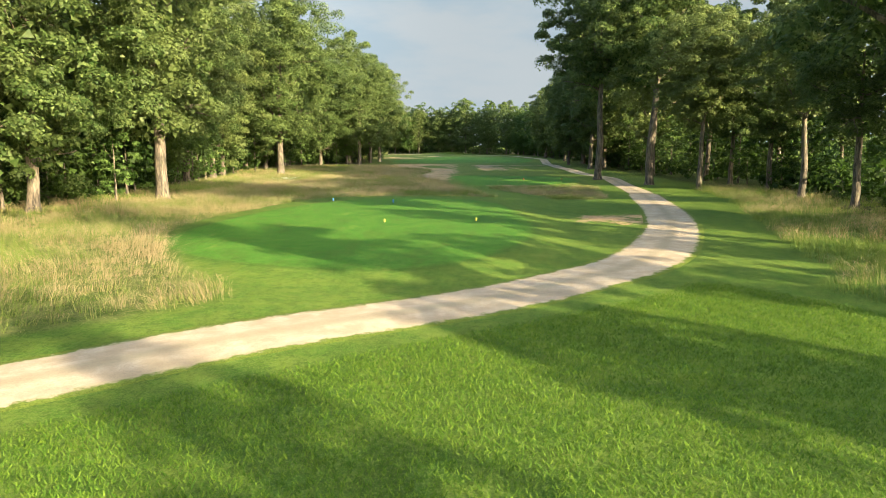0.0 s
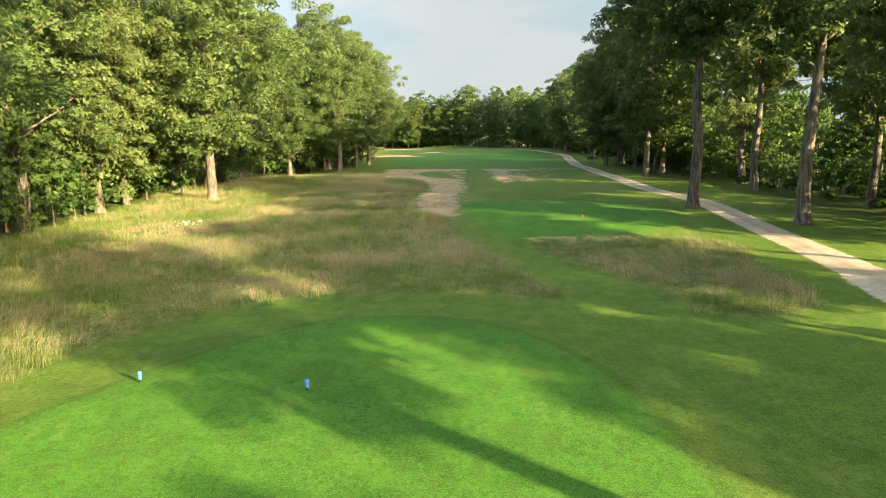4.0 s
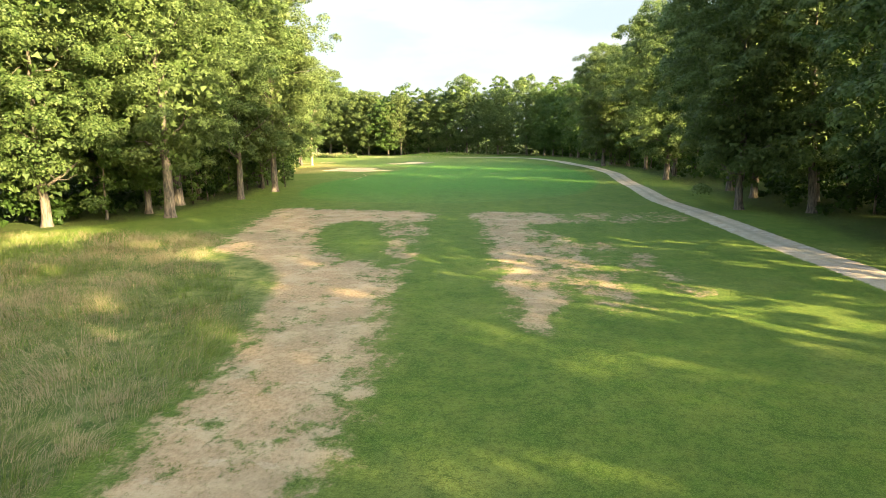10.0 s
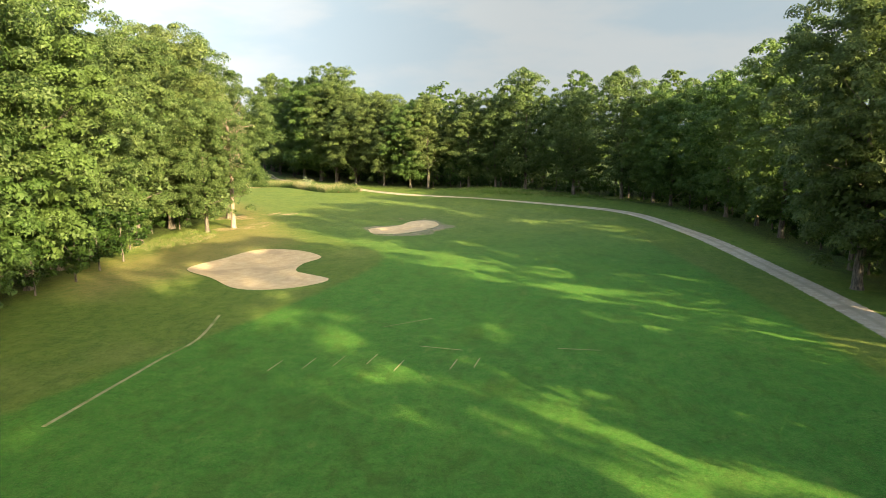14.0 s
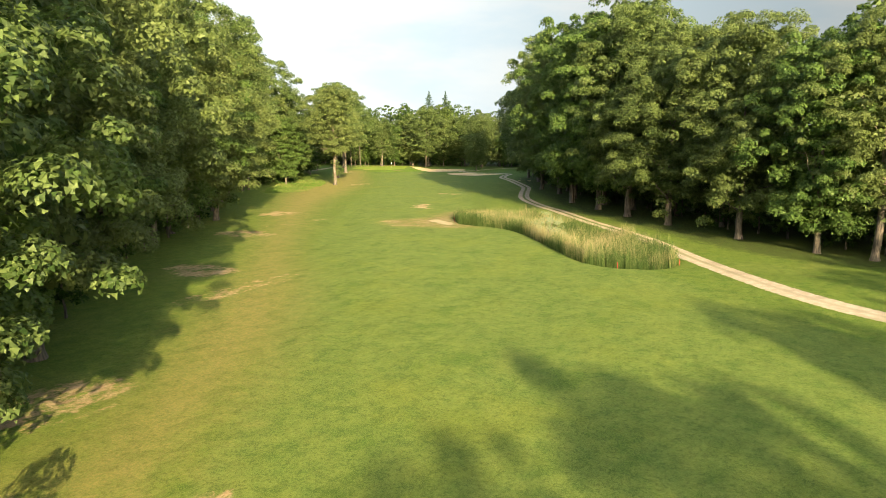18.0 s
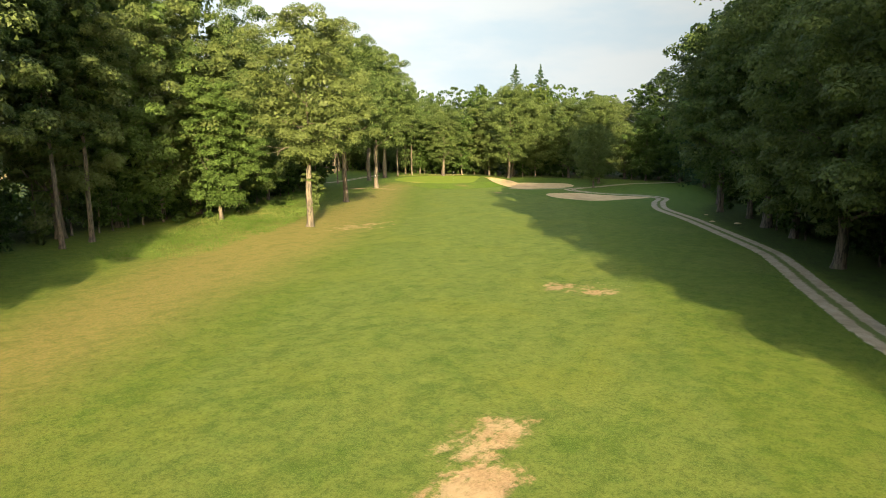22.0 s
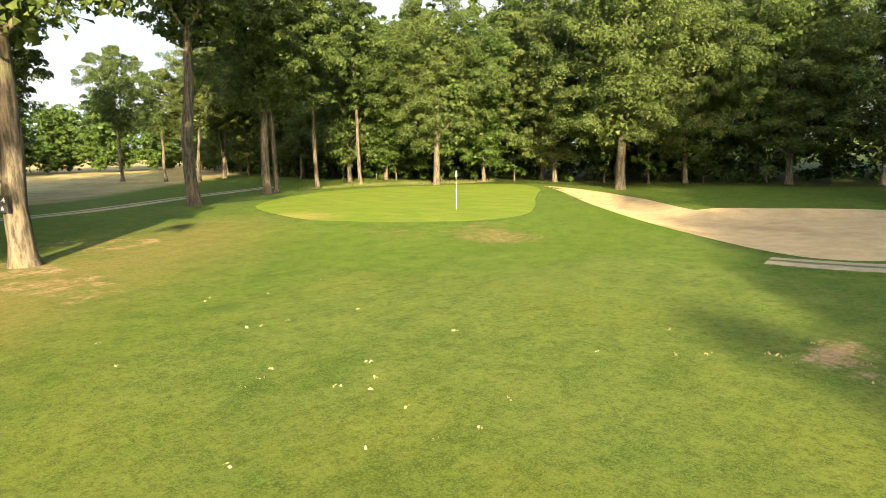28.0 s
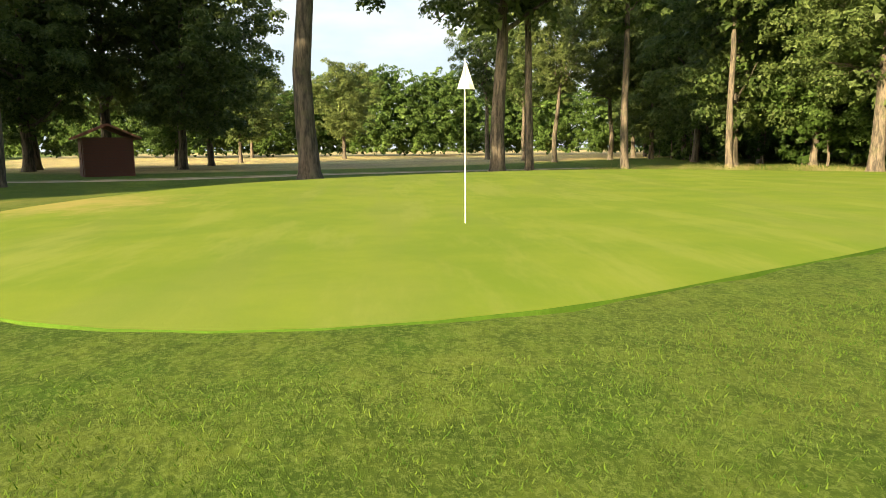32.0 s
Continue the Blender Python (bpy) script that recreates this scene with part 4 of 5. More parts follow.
OAK = "broad green oak with furrowed grey-brown trunk at the wood edge"
EDGE = "leafy broadleaf tree in the sunlit edge of the wood"
MODELS = {
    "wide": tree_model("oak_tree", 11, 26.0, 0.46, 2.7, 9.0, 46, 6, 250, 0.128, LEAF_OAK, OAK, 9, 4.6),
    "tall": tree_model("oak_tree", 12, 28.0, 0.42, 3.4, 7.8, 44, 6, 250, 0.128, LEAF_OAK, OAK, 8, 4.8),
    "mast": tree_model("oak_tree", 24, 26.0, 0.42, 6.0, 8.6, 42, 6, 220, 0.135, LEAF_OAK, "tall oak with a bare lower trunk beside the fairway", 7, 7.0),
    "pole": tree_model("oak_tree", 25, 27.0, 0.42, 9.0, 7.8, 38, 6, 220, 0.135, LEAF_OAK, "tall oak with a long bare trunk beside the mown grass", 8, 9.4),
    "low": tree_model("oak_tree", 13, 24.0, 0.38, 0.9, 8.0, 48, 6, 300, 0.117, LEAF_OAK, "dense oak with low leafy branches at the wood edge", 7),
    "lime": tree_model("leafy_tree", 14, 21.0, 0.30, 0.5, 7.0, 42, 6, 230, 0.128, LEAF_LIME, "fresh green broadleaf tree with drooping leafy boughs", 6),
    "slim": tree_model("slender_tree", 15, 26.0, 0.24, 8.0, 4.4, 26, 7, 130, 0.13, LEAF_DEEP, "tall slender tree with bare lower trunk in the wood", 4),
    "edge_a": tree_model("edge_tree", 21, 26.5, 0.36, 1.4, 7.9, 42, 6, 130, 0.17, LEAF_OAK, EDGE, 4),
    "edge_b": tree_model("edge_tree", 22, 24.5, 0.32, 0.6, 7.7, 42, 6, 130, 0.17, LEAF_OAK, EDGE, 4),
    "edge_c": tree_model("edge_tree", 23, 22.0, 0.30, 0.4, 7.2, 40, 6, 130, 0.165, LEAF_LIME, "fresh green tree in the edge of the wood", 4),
    "mid": tree_model("forest_tree", 16, 26.5, 0.30, 3.4, 7.0, 26, 5, 50, 0.26, LEAF_WOOD_SHADE, "dark forest tree standing inside the wood, shade put into its leaf colour", 1, None, 10, 0.5),
    "mid2": tree_model("forest_tree", 17, 24.5, 0.28, 2.0, 7.0, 26, 5, 50, 0.26, LEAF_WOOD_SHADE, "dark forest tree standing inside the wood, shade put into its leaf colour", 1, None, 10, 0.5),
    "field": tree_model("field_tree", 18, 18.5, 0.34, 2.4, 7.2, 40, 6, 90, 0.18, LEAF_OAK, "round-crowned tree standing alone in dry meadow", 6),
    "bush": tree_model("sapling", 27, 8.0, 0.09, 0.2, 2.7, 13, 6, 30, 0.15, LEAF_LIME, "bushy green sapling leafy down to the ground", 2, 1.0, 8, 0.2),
    "shrub": tree_model("sapling", 28, 6.5, 0.08, 0.2, 3.0, 13, 6, 30, 0.15, LEAF_SHRUB_SHADE, "dark bushy sapling leafy down to the ground, shade put into its colour", 2, 1.0, 8, 0.2),
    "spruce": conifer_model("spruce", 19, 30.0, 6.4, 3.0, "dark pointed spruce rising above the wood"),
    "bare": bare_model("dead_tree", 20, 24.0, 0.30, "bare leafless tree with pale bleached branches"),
}
for ob in MODELS.values():
    ob.matrix_world = pose(0, 0, 0)
used = set()
standing = []


def plant(kind, x, y, size=1.0, turn=None, group="", label=""):
    m, rng = MODELS[kind], random.Random(int(x * 131 + y * 977))
    turn = rng.uniform(0, 360) if turn is None else turn
    place = pose(x, y, z_at(x, y), rng.uniform(-1.5, 1.5), rng.uniform(-1.5, 1.5), turn)
    if kind in used:
        ob = copy_thing(m, place)
    else:
        used.add(kind)
        ob = m
        ob.matrix_basis = place
    ob.scale = (size, size, size * rng.uniform(0.95, 1.06))
    standing.append((x, y))
    return tagged(ob, label, group=group)


# trees that stand at the edge and can be told apart
# those at x > 20, y < 32 are unseen, added to shade the lawn
HEROES = [
    ("wide", -22.8, 55, 1.1), ("tall", -30.6, 82, 1.0), ("wide", -24.3, 105.2, 1.14), ("low", -34.8, 108, 1.0), ("low", -41, 107, 1.0),
    ("low", -25.6, 150, 1.0), ("wide", -17.4, 154, 0.95), ("tall", -16.6, 172, 0.85), ("wide", -14.8, 180.5, 0.9), ("low", -31.4, 249, 0.95), ("low", -27.2, 257.8, 0.68), ("bare", -25.6, 262.2, 1.05),
    ("low", -30.9, 273, 0.9), ("pole", 21.1, 87, 1.12), ("pole", 24.6, 76.6, 1.1), ("pole", 26.6, 67, 0.68), ("pole", 30.2, 54.4, 0.68), ("mast", 29.4, 46, 0.68), ("mast", 19.6, 26.5, 1.05), ("low", 30, 31, 0.62), ("low", 34, 22, 0.62),
    ("slim", 38, 73, 1.0), ("tall", 35.5, 110, 1.0), ("tall", 28.7, 124, 1.0), ("low", 30.2, 151.6, 0.86), ("wide", 37.4, 170, 0.95), ("tall", 38.8, 156, 0.92), ("low", 36.2, 187.5, 0.96), ("low", 37.5, 228, 0.98), ("lime", 42, 284, 1.0),
    ("lime", 38.5, 292, 0.9), ("low", 24.5, 316, 0.85), ("lime", -12.5, 337.5, 0.95), ("lime", -67, 409, 1.0), ("mast", -84.4, 432, 0.9), ("slim", -88, 443, 1.0), ("slim", -82, 442, 0.95),
    ("low", -57.5, 296, 1.0), ("low", -84.5, 329, 1.0), ("slim", -120.9, 366.4, 1.0), ("slim", -122.8, 369.8, 1.05), ("lime", -129.5, 388, 0.8), ("mast", -115.2, 389.6, 0.9), ("low", -136, 395, 0.95), ("mast", -134.4, 413.0, 0.95), ("mast", -152.2, 438, 1.05),
    ("low", -118.3, 464.6, 0.52), ("low", -123.6, 478, 0.75), ("wide", -150.8, 484, 0.86), ("wide", -170.8, 482.6, 0.76), ("edge_c", -169, 488.5, 0.72), ("pole", -172.0, 455.9, 1.15), ("mast", -176.0, 465.3, 0.95), ("slim", -177.4, 467.3, 1.0),
    ("slim", -178.6, 473.2, 0.95), ("slim", -179.6, 480, 0.9), ("edge_b", -184.6, 483, 0.82), ("slim", -169.6, 443.6, 0.8), ("low", -133, 496, 0.85), ("low", -145, 501, 0.85), ("edge_c", -193.5, 490, 0.85), ("spruce", -159.6, 500, 1.0), ("spruce", -154, 504, 0.92),
    ("spruce", -96, 470, 0.95), ("spruce", -101, 478, 1.0), ("spruce", -57, 411, 1.18), ("spruce", -63, 416, 1.1), ("spruce", -51, 406, 1.08), ("spruce", -104, 488, 1.1), ("spruce", -92, 464, 1.1), ("spruce", -112, 497, 1.1), ("spruce", -88, 472, 1.15), ("bare", -176, 508, 1.3), ("bare", -168, 512, 1.25), ("edge_b", -174, 501, 0.85),
    ("edge_b", -147, 408, 0.8), ("low", -153, 413, 0.8), ("edge_c", -161, 417, 0.8), ("edge_b", -169, 423, 0.8), ("field", -262, 436, 0.85), ("field", -242.4, 453.3, 0.8), ("field", -217, 443.4, 0.66), ("edge_a", -190, 445, 0.85), ("low", -187, 436, 0.9), ("pole", -206, 476, 0.62), ("pole", -211, 474, 0.56), ("pole", -217, 471, 0.62), ("pole", -222, 490, 0.64), ("pole", -213, 484, 0.66), ("wide", -195, 438, 0.9), ("edge_b", -198, 445, 0.8), ("tall", -190, 435, 0.85), ("edge_c", -202, 441, 0.6), ("low", -164, 428, 0.75), ("low", -170, 433.5, 0.7), ("edge_c", -157, 421, 0.8), ("lime", -145, 402, 0.7), ("shrub", -160, 429, 1.4), ("shrub", -157, 426.5, 1.4), ("shrub", -163, 431.8, 1.3), ("shrub", -153, 422, 1.4), ("shrub", -166, 434.5, 1.2), ("low", 24, -6, 0.42), ("pole", 33, 101.5, 1.0), ("slim", 21, -15, 0.5), ("edge_c", 26, 4, 0.5), ("edge_c", 25.5, 15, 0.5), ("slim", 27, -5, 1.0),
    # limes at (-42.5, 364.6) and (-50, 373.5): lighter leaves stand in for lit crowns
    ("lime", -27, 66, 0.95), ("low", -31, 34, 1.1), ("low", -27, 44, 1.05), ("lime", -42.5, 364.6, 1.35), ("low", -36, 357.5, 1.1), ("lime", -50, 373.5, 1.35), ("low", -20, 343, 0.95), ("tall", -8, 335.5, 0.8), ("low", -29, 350.5, 1.0), ("low", -58, 388, 1.15), ("low", -66, 398, 1.1), ("lime", -52, 380, 1.2), ("edge_a", -44, 372, 1.1), ("low", -140, 495, 0.8), ("edge_b", -165, 494, 0.85), ("edge_c", -178, 492, 0.7), ("edge_b", -188, 498, 0.8), ("edge_c", -200, 506, 0.8),
]
for kind, x, y, size in HEROES:
    tree = plant(kind, x, y, size)
    if (x, y) == (-115.2, 389.6):
        # leafy shoots low on the trunk
        rng = np.random.RandomState(5)
        c = np.column_stack([rng.normal(0.5, 0.5, 46), rng.normal(-0.2, 0.5, 46), rng.uniform(2.2, 6.4, 46)])
        shoots = new("trunk_shoots", np_mesh("trunk_shoots", *leaves(rng, c, np.full(46, 0.35), 60, 0.1), LEAF_OAK))
        shoots.parent = tree
        tagged(shoots, "leafy green shoots on the lower trunk")


CLEARINGS = ((-116, 362, 10), )


def along(line, offset, spacing, kinds, size, seed, keep=4.2, group="", gaps=()):
    """Trees in a loose row beside a line, out of the clearings."""
    c = spline(line, False, 0.5)
    d = np.gradient(c, axis=0)
    d /= np.linalg.norm(d, axis=1)[:, None]
    side = np.column_stack([-d[:, 1], d[:, 0]])
    rng = random.Random(seed)
    run, total = 0.0, 0.0
    for i in range(1, len(c)):
        run += float(np.linalg.norm(c[i] - c[i - 1]))
        if run > spacing:
            run = rng.uniform(-0.2, 0.2) * spacing
            x, y = c[i] + side[i] * (offset + rng.uniform(-1.2, 1.2))
            if any(lo < x + y < hi for lo, hi in gaps) or any((x - a) ** 2 + (y - b) ** 2 < r * r for a, b, r in CLEARINGS):
                continue
            if all((x - a) ** 2 + (y - b) ** 2 > keep * keep for a, b in standing):
                plant(rng.choice(kinds), x, y, size * rng.uniform(0.85, 1.1), group=group)


EDGE_LEFT = [(-34, -10), (-31, 20), (-29.5, 42), (-26, 56), (-30, 80), (-31, 104), (-30, 140), (-22, 153), (-19.5, 172), (-18, 184), (-24, 214), (-31, 246), (-32, 262), (-38, 280), (-62, 298), (-88, 330), (-128, 372), (-137, 392), (-150, 414), (-170, 432)]
EDGE_RIGHT = [(22, -14), (21, 10), (22, 28), (29, 46), (30.5, 60), (33, 90), (33, 112), (32, 130), (33.5, 152), (37, 172), (39, 200), (40.5, 230), (42, 262), (40, 284), (27, 314), (8, 330), (-12, 340), (-27, 354), (-46, 376), (-62, 396), (-76, 418), (-86, 436)]
EDGE_END = [(-90, 446), (-104, 486), (-122, 492), (-134, 498), (-150, 491), (-168, 489), (-184, 486.5), (-204, 487), (-230, 494), (-258, 506)]
BELT, WOOD_EAST = EDGE_RIGHT[:15], EDGE_RIGHT[14:]
# sunny clearings in the eastern belt, which lie along the light
GAPS = ((152, 160), (184, 190), (206, 221), (236, 250), (262, 268), (284, 296))
along(BELT[2:6], -2.0, 11.0, ["mast", "pole", "mast"], 0.72, 31, 5.0, "trees at the wood edge")
along(BELT[5:9], -1.0, 8.6, ["edge_a", "edge_b", "edge_b", "edge_c"], 1.04, 31, 4.8, "trees at the wood edge", GAPS)
along(BELT[8:], -1.0, 8.6, ["edge_a", "edge_b", "edge_b", "edge_c"], 0.97, 35, 4.8, "trees at the wood edge", GAPS)
for line, s, size in ((EDGE_LEFT[:14], 1, 1.05), (EDGE_LEFT[13:18], 1, 1.22)):
    along(line, s * 1.0, 7.4, ["low", "edge_b", "wide", "low", "lime"], size, 31, 4.8, "trees at the wood edge")
for line, s, size in ((EDGE_LEFT[17:], 1, 1.08), (WOOD_EAST[:4], -1, 1.0), (WOOD_EAST[3:], -1, 1.24), (EDGE_END, -1, 0.82)):
    along(line, s * 1.0, 7.4, ["edge_a", "edge_b", "edge_b", "edge_c"], size, 31, 4.8, "trees at the wood edge")
for line, s in ((EDGE_LEFT[:-2], 1), (WOOD_EAST, -1), (EDGE_END, -1)):
    along(line, s * 8.0, 8.0, ["mid", "mid2", "mid", "slim"], 0.92, 32, 3.8, "trees inside the wood")
along(BELT[6:], -9.0, 13.0, ["mid", "mid2", "slim"], 0.86, 33, 3.8, "trees inside the wood", GAPS)
along(BELT[2:7], -10.0, 15.0, ["lime", "mast", "slim", "edge_c"], 0.64, 34, 3.8, "trees inside the wood")


def saplings(line, offset, spacing, seed):
    """Bushy young growth that hides the feet of the trees."""
    c = spline(line, False, 0.5)
    rng = random.Random(seed)
    for i in range(4, len(c) - 4, int(spacing * 2)):
        d = c[i + 2] - c[i - 2]
        d = d / np.linalg.norm(d)
        x, y = c[i] + np.array([-d[1], d[0]]) * (offset + rng.uniform(-1.5, 1.5))
        if all((x - a) ** 2 + (y - b) ** 2 > 1.6 for a, b in standing):
            plant(rng.choice(["bush", "shrub"]), x, y, rng.uniform(0.75, 1.3), group="saplings at the wood edge")


saplings(EDGE_LEFT[6:14], 1.5, 4.5, 5)
saplings(EDGE_LEFT[9:12], -2.0, 4.5, 15)
saplings(EDGE_LEFT[1:7], 3.0, 6.0, 6)
saplings(EDGE_LEFT[1:7], 0.5, 4.5, 16)
saplings(EDGE_RIGHT[10:21], -2.0, 4.0, 7)
saplings(BELT[4:9], -4.0, 3.5, 19)
saplings(EDGE_LEFT[13:16], 0.5, 4.0, 20)
saplings(EDGE_END, -2.0, 5.0, 8)
saplings(EDGE_LEFT[14:], 3.0, 6.0, 9)
saplings(EDGE_LEFT[16:], 1.0, 2.5, 18)
along(EDGE_LEFT[15:], 4.0, 5.5, ["low", "edge_b", "mid2"], 0.85, 36, 3.4, "trees inside the wood")


def woods():
    """The deeper rows of the woods, joined."""
    rng = np.random.RandomState(77)
    base = [crown_shape(200 + k, 22.5, 2.5, 6.6, 20, 5, 16, 0.38, 5, 0.6) for k in range(4)]
    stem = tube([(0, 0, -0.3), (0, 0, 6), (0.2, 0, 15)], [0.3, 0.24, 0.1], 5)
    crowns, stems = [], []
    for line, s in ((EDGE_LEFT[:-3], 1), (WOOD_EAST, -1), (EDGE_END, -1)):
        c = spline(line, False, 1.0)
        d = np.gradient(c, axis=0)
        d /= np.linalg.norm(d, axis=1)[:, None]
        side = np.column_stack([-d[:, 1], d[:, 0]]) * s
        for off, gap in ((16, 8), (25, 10)):
            for i in range(rng.randint(3, 9), len(c), gap):
                p = c[i] + side[i] * (off + rng.uniform(-2, 2))
                v, f = base[rng.randint(4)]
                a, k = rng.rand() * 6.28, rng.uniform(0.85, 1.15)
                rot = np.array([[math.cos(a), -math.sin(a), 0], [math.sin(a), math.cos(a), 0], [0, 0, 1]])
                crowns.append((v @ rot.T * k + [p[0], p[1], 0], f))
                stems.append((stem[0] * k + [p[0], p[1], 0], stem[1]))
    # the far tree line beyond the meadow; its lighter leaf colour stands in for sunlight
    line = []
    fine = [crown_shape(300 + k, 19.0, 0.2, 7.0, 24, 5, 34, 0.28, 30, 0.55) for k in range(3)]
    for i in range(72):
        x, y = -290 + 0.55 * i - 12 * rng.rand(), 335 + i * 2.9
        v, f = fine[rng.randint(3)]
        line.append((v * rng.uniform(0.62, 0.92) + [x, y, -0.5], f))
    tagged(new("far_tree_line", np_mesh("far_tree_line", *joined(line), LEAF_LIME)), "bright green row of trees beyond the dry meadow, sunlight put into the leaf colour", "woods", kind="stuff")
    tagged(new("forest_canopy", np_mesh("forest_canopy", *joined(crowns), LEAF_WOOD_SHADE)), "dense green canopy of the deeper wood", "woods", kind="stuff")
    tagged(new("forest_stems", np_mesh("forest_stems", *joined(stems), BARK, True)), "dark trunks deep inside the wood", "woods", kind="stuff")


woods()


def thicket():
    """Leafy depth behind the front rows, which closes the wood."""
    rng = np.random.RandomState(83)
    cs, rs = [], []
    for line, s, deep, top in ((EDGE_LEFT[:-3], 1, 30, 17), (BELT[6:], -1, 14, 9), (BELT[6:], -1, 21, 11), (BELT[2:7], -1, 25, 6), (EDGE_LEFT[-4:-1], 1, 14, 9), (WOOD_EAST, -1, 30, 17), (EDGE_END, -1, 26, 17), (EDGE_END, -1, 14, 11), ([(-296, 330), (-284, 400), (-272, 450), (-258, 540)], 1, 12, 12)):
        c = spline(line, False, 1.0)
        d = np.gradient(c, axis=0)
        d /= np.linalg.norm(d, axis=1)[:, None]
        side = np.column_stack([-d[:, 1], d[:, 0]]) * s
        for i in range(0, len(c)):
            for _ in range(3):
                p = c[i] + side[i] * (deep + rng.uniform(-5, 5))
                cs.append((p[0], p[1], rng.uniform(0.5, top)))
                rs.append(rng.uniform(1.6, 3.0))
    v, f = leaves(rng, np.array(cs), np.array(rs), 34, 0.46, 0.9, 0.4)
    tagged(new("thicket", np_mesh("thicket", v, f, LEAF_SHRUB_SHADE)), "dark tangled foliage in the depth of the wood, shade put into its colour", "woods", kind="stuff")


thicket()


def undergrowth():
    """Low leafy growth under the trees."""
    rng = np.random.RandomState(91)
    cs, rs = [], []
    for line, s in ((EDGE_LEFT, 1), (EDGE_RIGHT, -1), (EDGE_END, -1), ([(-128, 376), (-131, 392), (-140, 402), (-152, 418)], 1)):
        c = spline(line, False, 1.0)
        d = np.gradient(c, axis=0)
        d /= np.linalg.norm(d, axis=1)[:, None]
        side = np.column_stack([-d[:, 1], d[:, 0]]) * s
        for i in range(len(c)):
            if line is EDGE_RIGHT and c[i][1] < 40:
                continue
            dense = line is EDGE_LEFT and 20 < c[i][1] < 150
            if dense or (line is EDGE_RIGHT and c[i][1] < 130 and rng.rand() < 0.6):
                p = c[i] + side[i] * rng.uniform(2.5, 6.0)
                r = rng.uniform(1.2, 2.2)
                cs.append((p[0], p[1], r * rng.uniform(0.6, 1.3)))
                rs.append(r)
            for off, k, share in ((3.0, 0.7, 0.5), (6.0, 1.3, 0.7), (10.0, 2.0, 0.8), (15.0, 2.6, 0.6), (19.0, 3.2, 0.5)):
                if rng.rand() < share:
                    p = c[i] + side[i] * (off + rng.uniform(-2.0, 2.0))
                    r = k * rng.uniform(0.5, 1.1)
                    cs.append((p[0], p[1], r * rng.uniform(0.4, 1.3)))
                    rs.append(r)
    tagged(new("undergrowth", np_mesh("undergrowth", *leaves(rng, np.array(cs), np.array(rs), 64, 0.24, 0.95, 0.5, 3, 0.4), LEAF_SHRUB_SHADE)), "dark green bushes and saplings under the trees, shade put into their colour", "undergrowth", kind="stuff")


undergrowth()


# ---------------------------------------------------------------- tall grass and reeds
def blades(name, outline, tufts, each, low, high, width, mat, seed, label, category, spread=0.2, lean=0.5, ripe=0.4, margin=0.0):
    """Tussocks of long blades; the tussocks lean together like wind-laid grass."""
    rng = np.random.RandomState(seed)
    lo, hi = outline.min(0), outline.max(0)
    n = int((hi[0] - lo[0]) * (hi[1] - lo[1]) * tufts)
    cx, cy = rng.uniform(lo[0], hi[0], n), rng.uniform(lo[1], hi[1], n)
    keep = signed(outline, cx, cy) > margin
    cx, cy = cx[keep], cy[keep]
    n = len(cx)
    swell = 0.5 + 0.5 * np.sin(cx * 0.55 + 1.7 * np.sin(cy * 0.31)) * np.sin(cy * 0.47 + 1.3 * np.sin(cx * 0.4))
    size = 0.42 + 0.46 * swell + 0.55 * rng.rand(n) ** 2
    dry = np.clip(ripe + 0.42 * np.sin(cx * 0.34 + 2.0 * np.sin(cy * 0.21)) * np.sin(cy * 0.29) + rng.normal(0, 0.32, n), 0, 1)
    wind = 2.6 * np.sin(cx * 0.13 + 0.3 * cy) + 2.2 * np.sin(cy * 0.27 - 0.2 * cx) + rng.normal(0, 0.5, n)
    i = np.repeat(np.arange(n), each)
    k = len(i)
    ox, oy = rng.normal(0, spread, k) * size[i], rng.normal(0, spread, k) * size[i]
    x, y = cx[i] + ox, cy[i] + oy
    h = (low + (high - low) * rng.rand(k) ** 1.3) * size[i]
    a = rng.rand(k) * 6.283
    w = width * (0.7 + 0.6 * rng.rand(k))
    bend = h * lean * (0.6 + 0.6 * rng.rand(k))
    bx = bend * (0.75 * np.cos(wind[i]) + 0.7 * ox / (spread * size[i] + 1e-6) * 0.6)
    by = bend * (0.75 * np.sin(wind[i]) + 0.7 * oy / (spread * size[i] + 1e-6) * 0.6)
    z = height(x, y)
    dx, dy = np.cos(a) * w / 2, np.sin(a) * w / 2
    up = np.sqrt(np.clip(h * h - 0.5 * (bx * bx + by * by), 0.02 * h * h, None))
    v = np.stack([np.stack([x - dx, y - dy, z - 0.03], 1), np.stack([x + dx, y + dy, z - 0.03], 1),
                  np.stack([x + dx * 0.7 + bx * 0.36, y + dy * 0.7 + by * 0.36, z + up * 0.66], 1), np.stack([x - dx * 0.7 + bx * 0.36, y - dy * 0.7 + by * 0.36, z + up * 0.66], 1),
                  np.stack([x + bx, y + by, z + up * 0.95], 1)], 1).reshape(-1, 3)
    f = (np.arange(k)[:, None, None] * 5 + np.array([[0, 1, 2], [3, 2, 4]])).reshape(-1, 3)
    me = np_mesh(name, v, f, mat)
    me.attributes.new("dry", "FLOAT", "POINT").data.foreach_set("value", np.repeat(dry[i], 5).astype(np.float32))
    me.attributes.new("tip", "FLOAT", "POINT").data.foreach_set("value", np.tile([0.0, 0.0, 0.6, 0.6, 1.0], k).astype(np.float32))
    return tagged(new(name, me), label, category, kind="stuff")


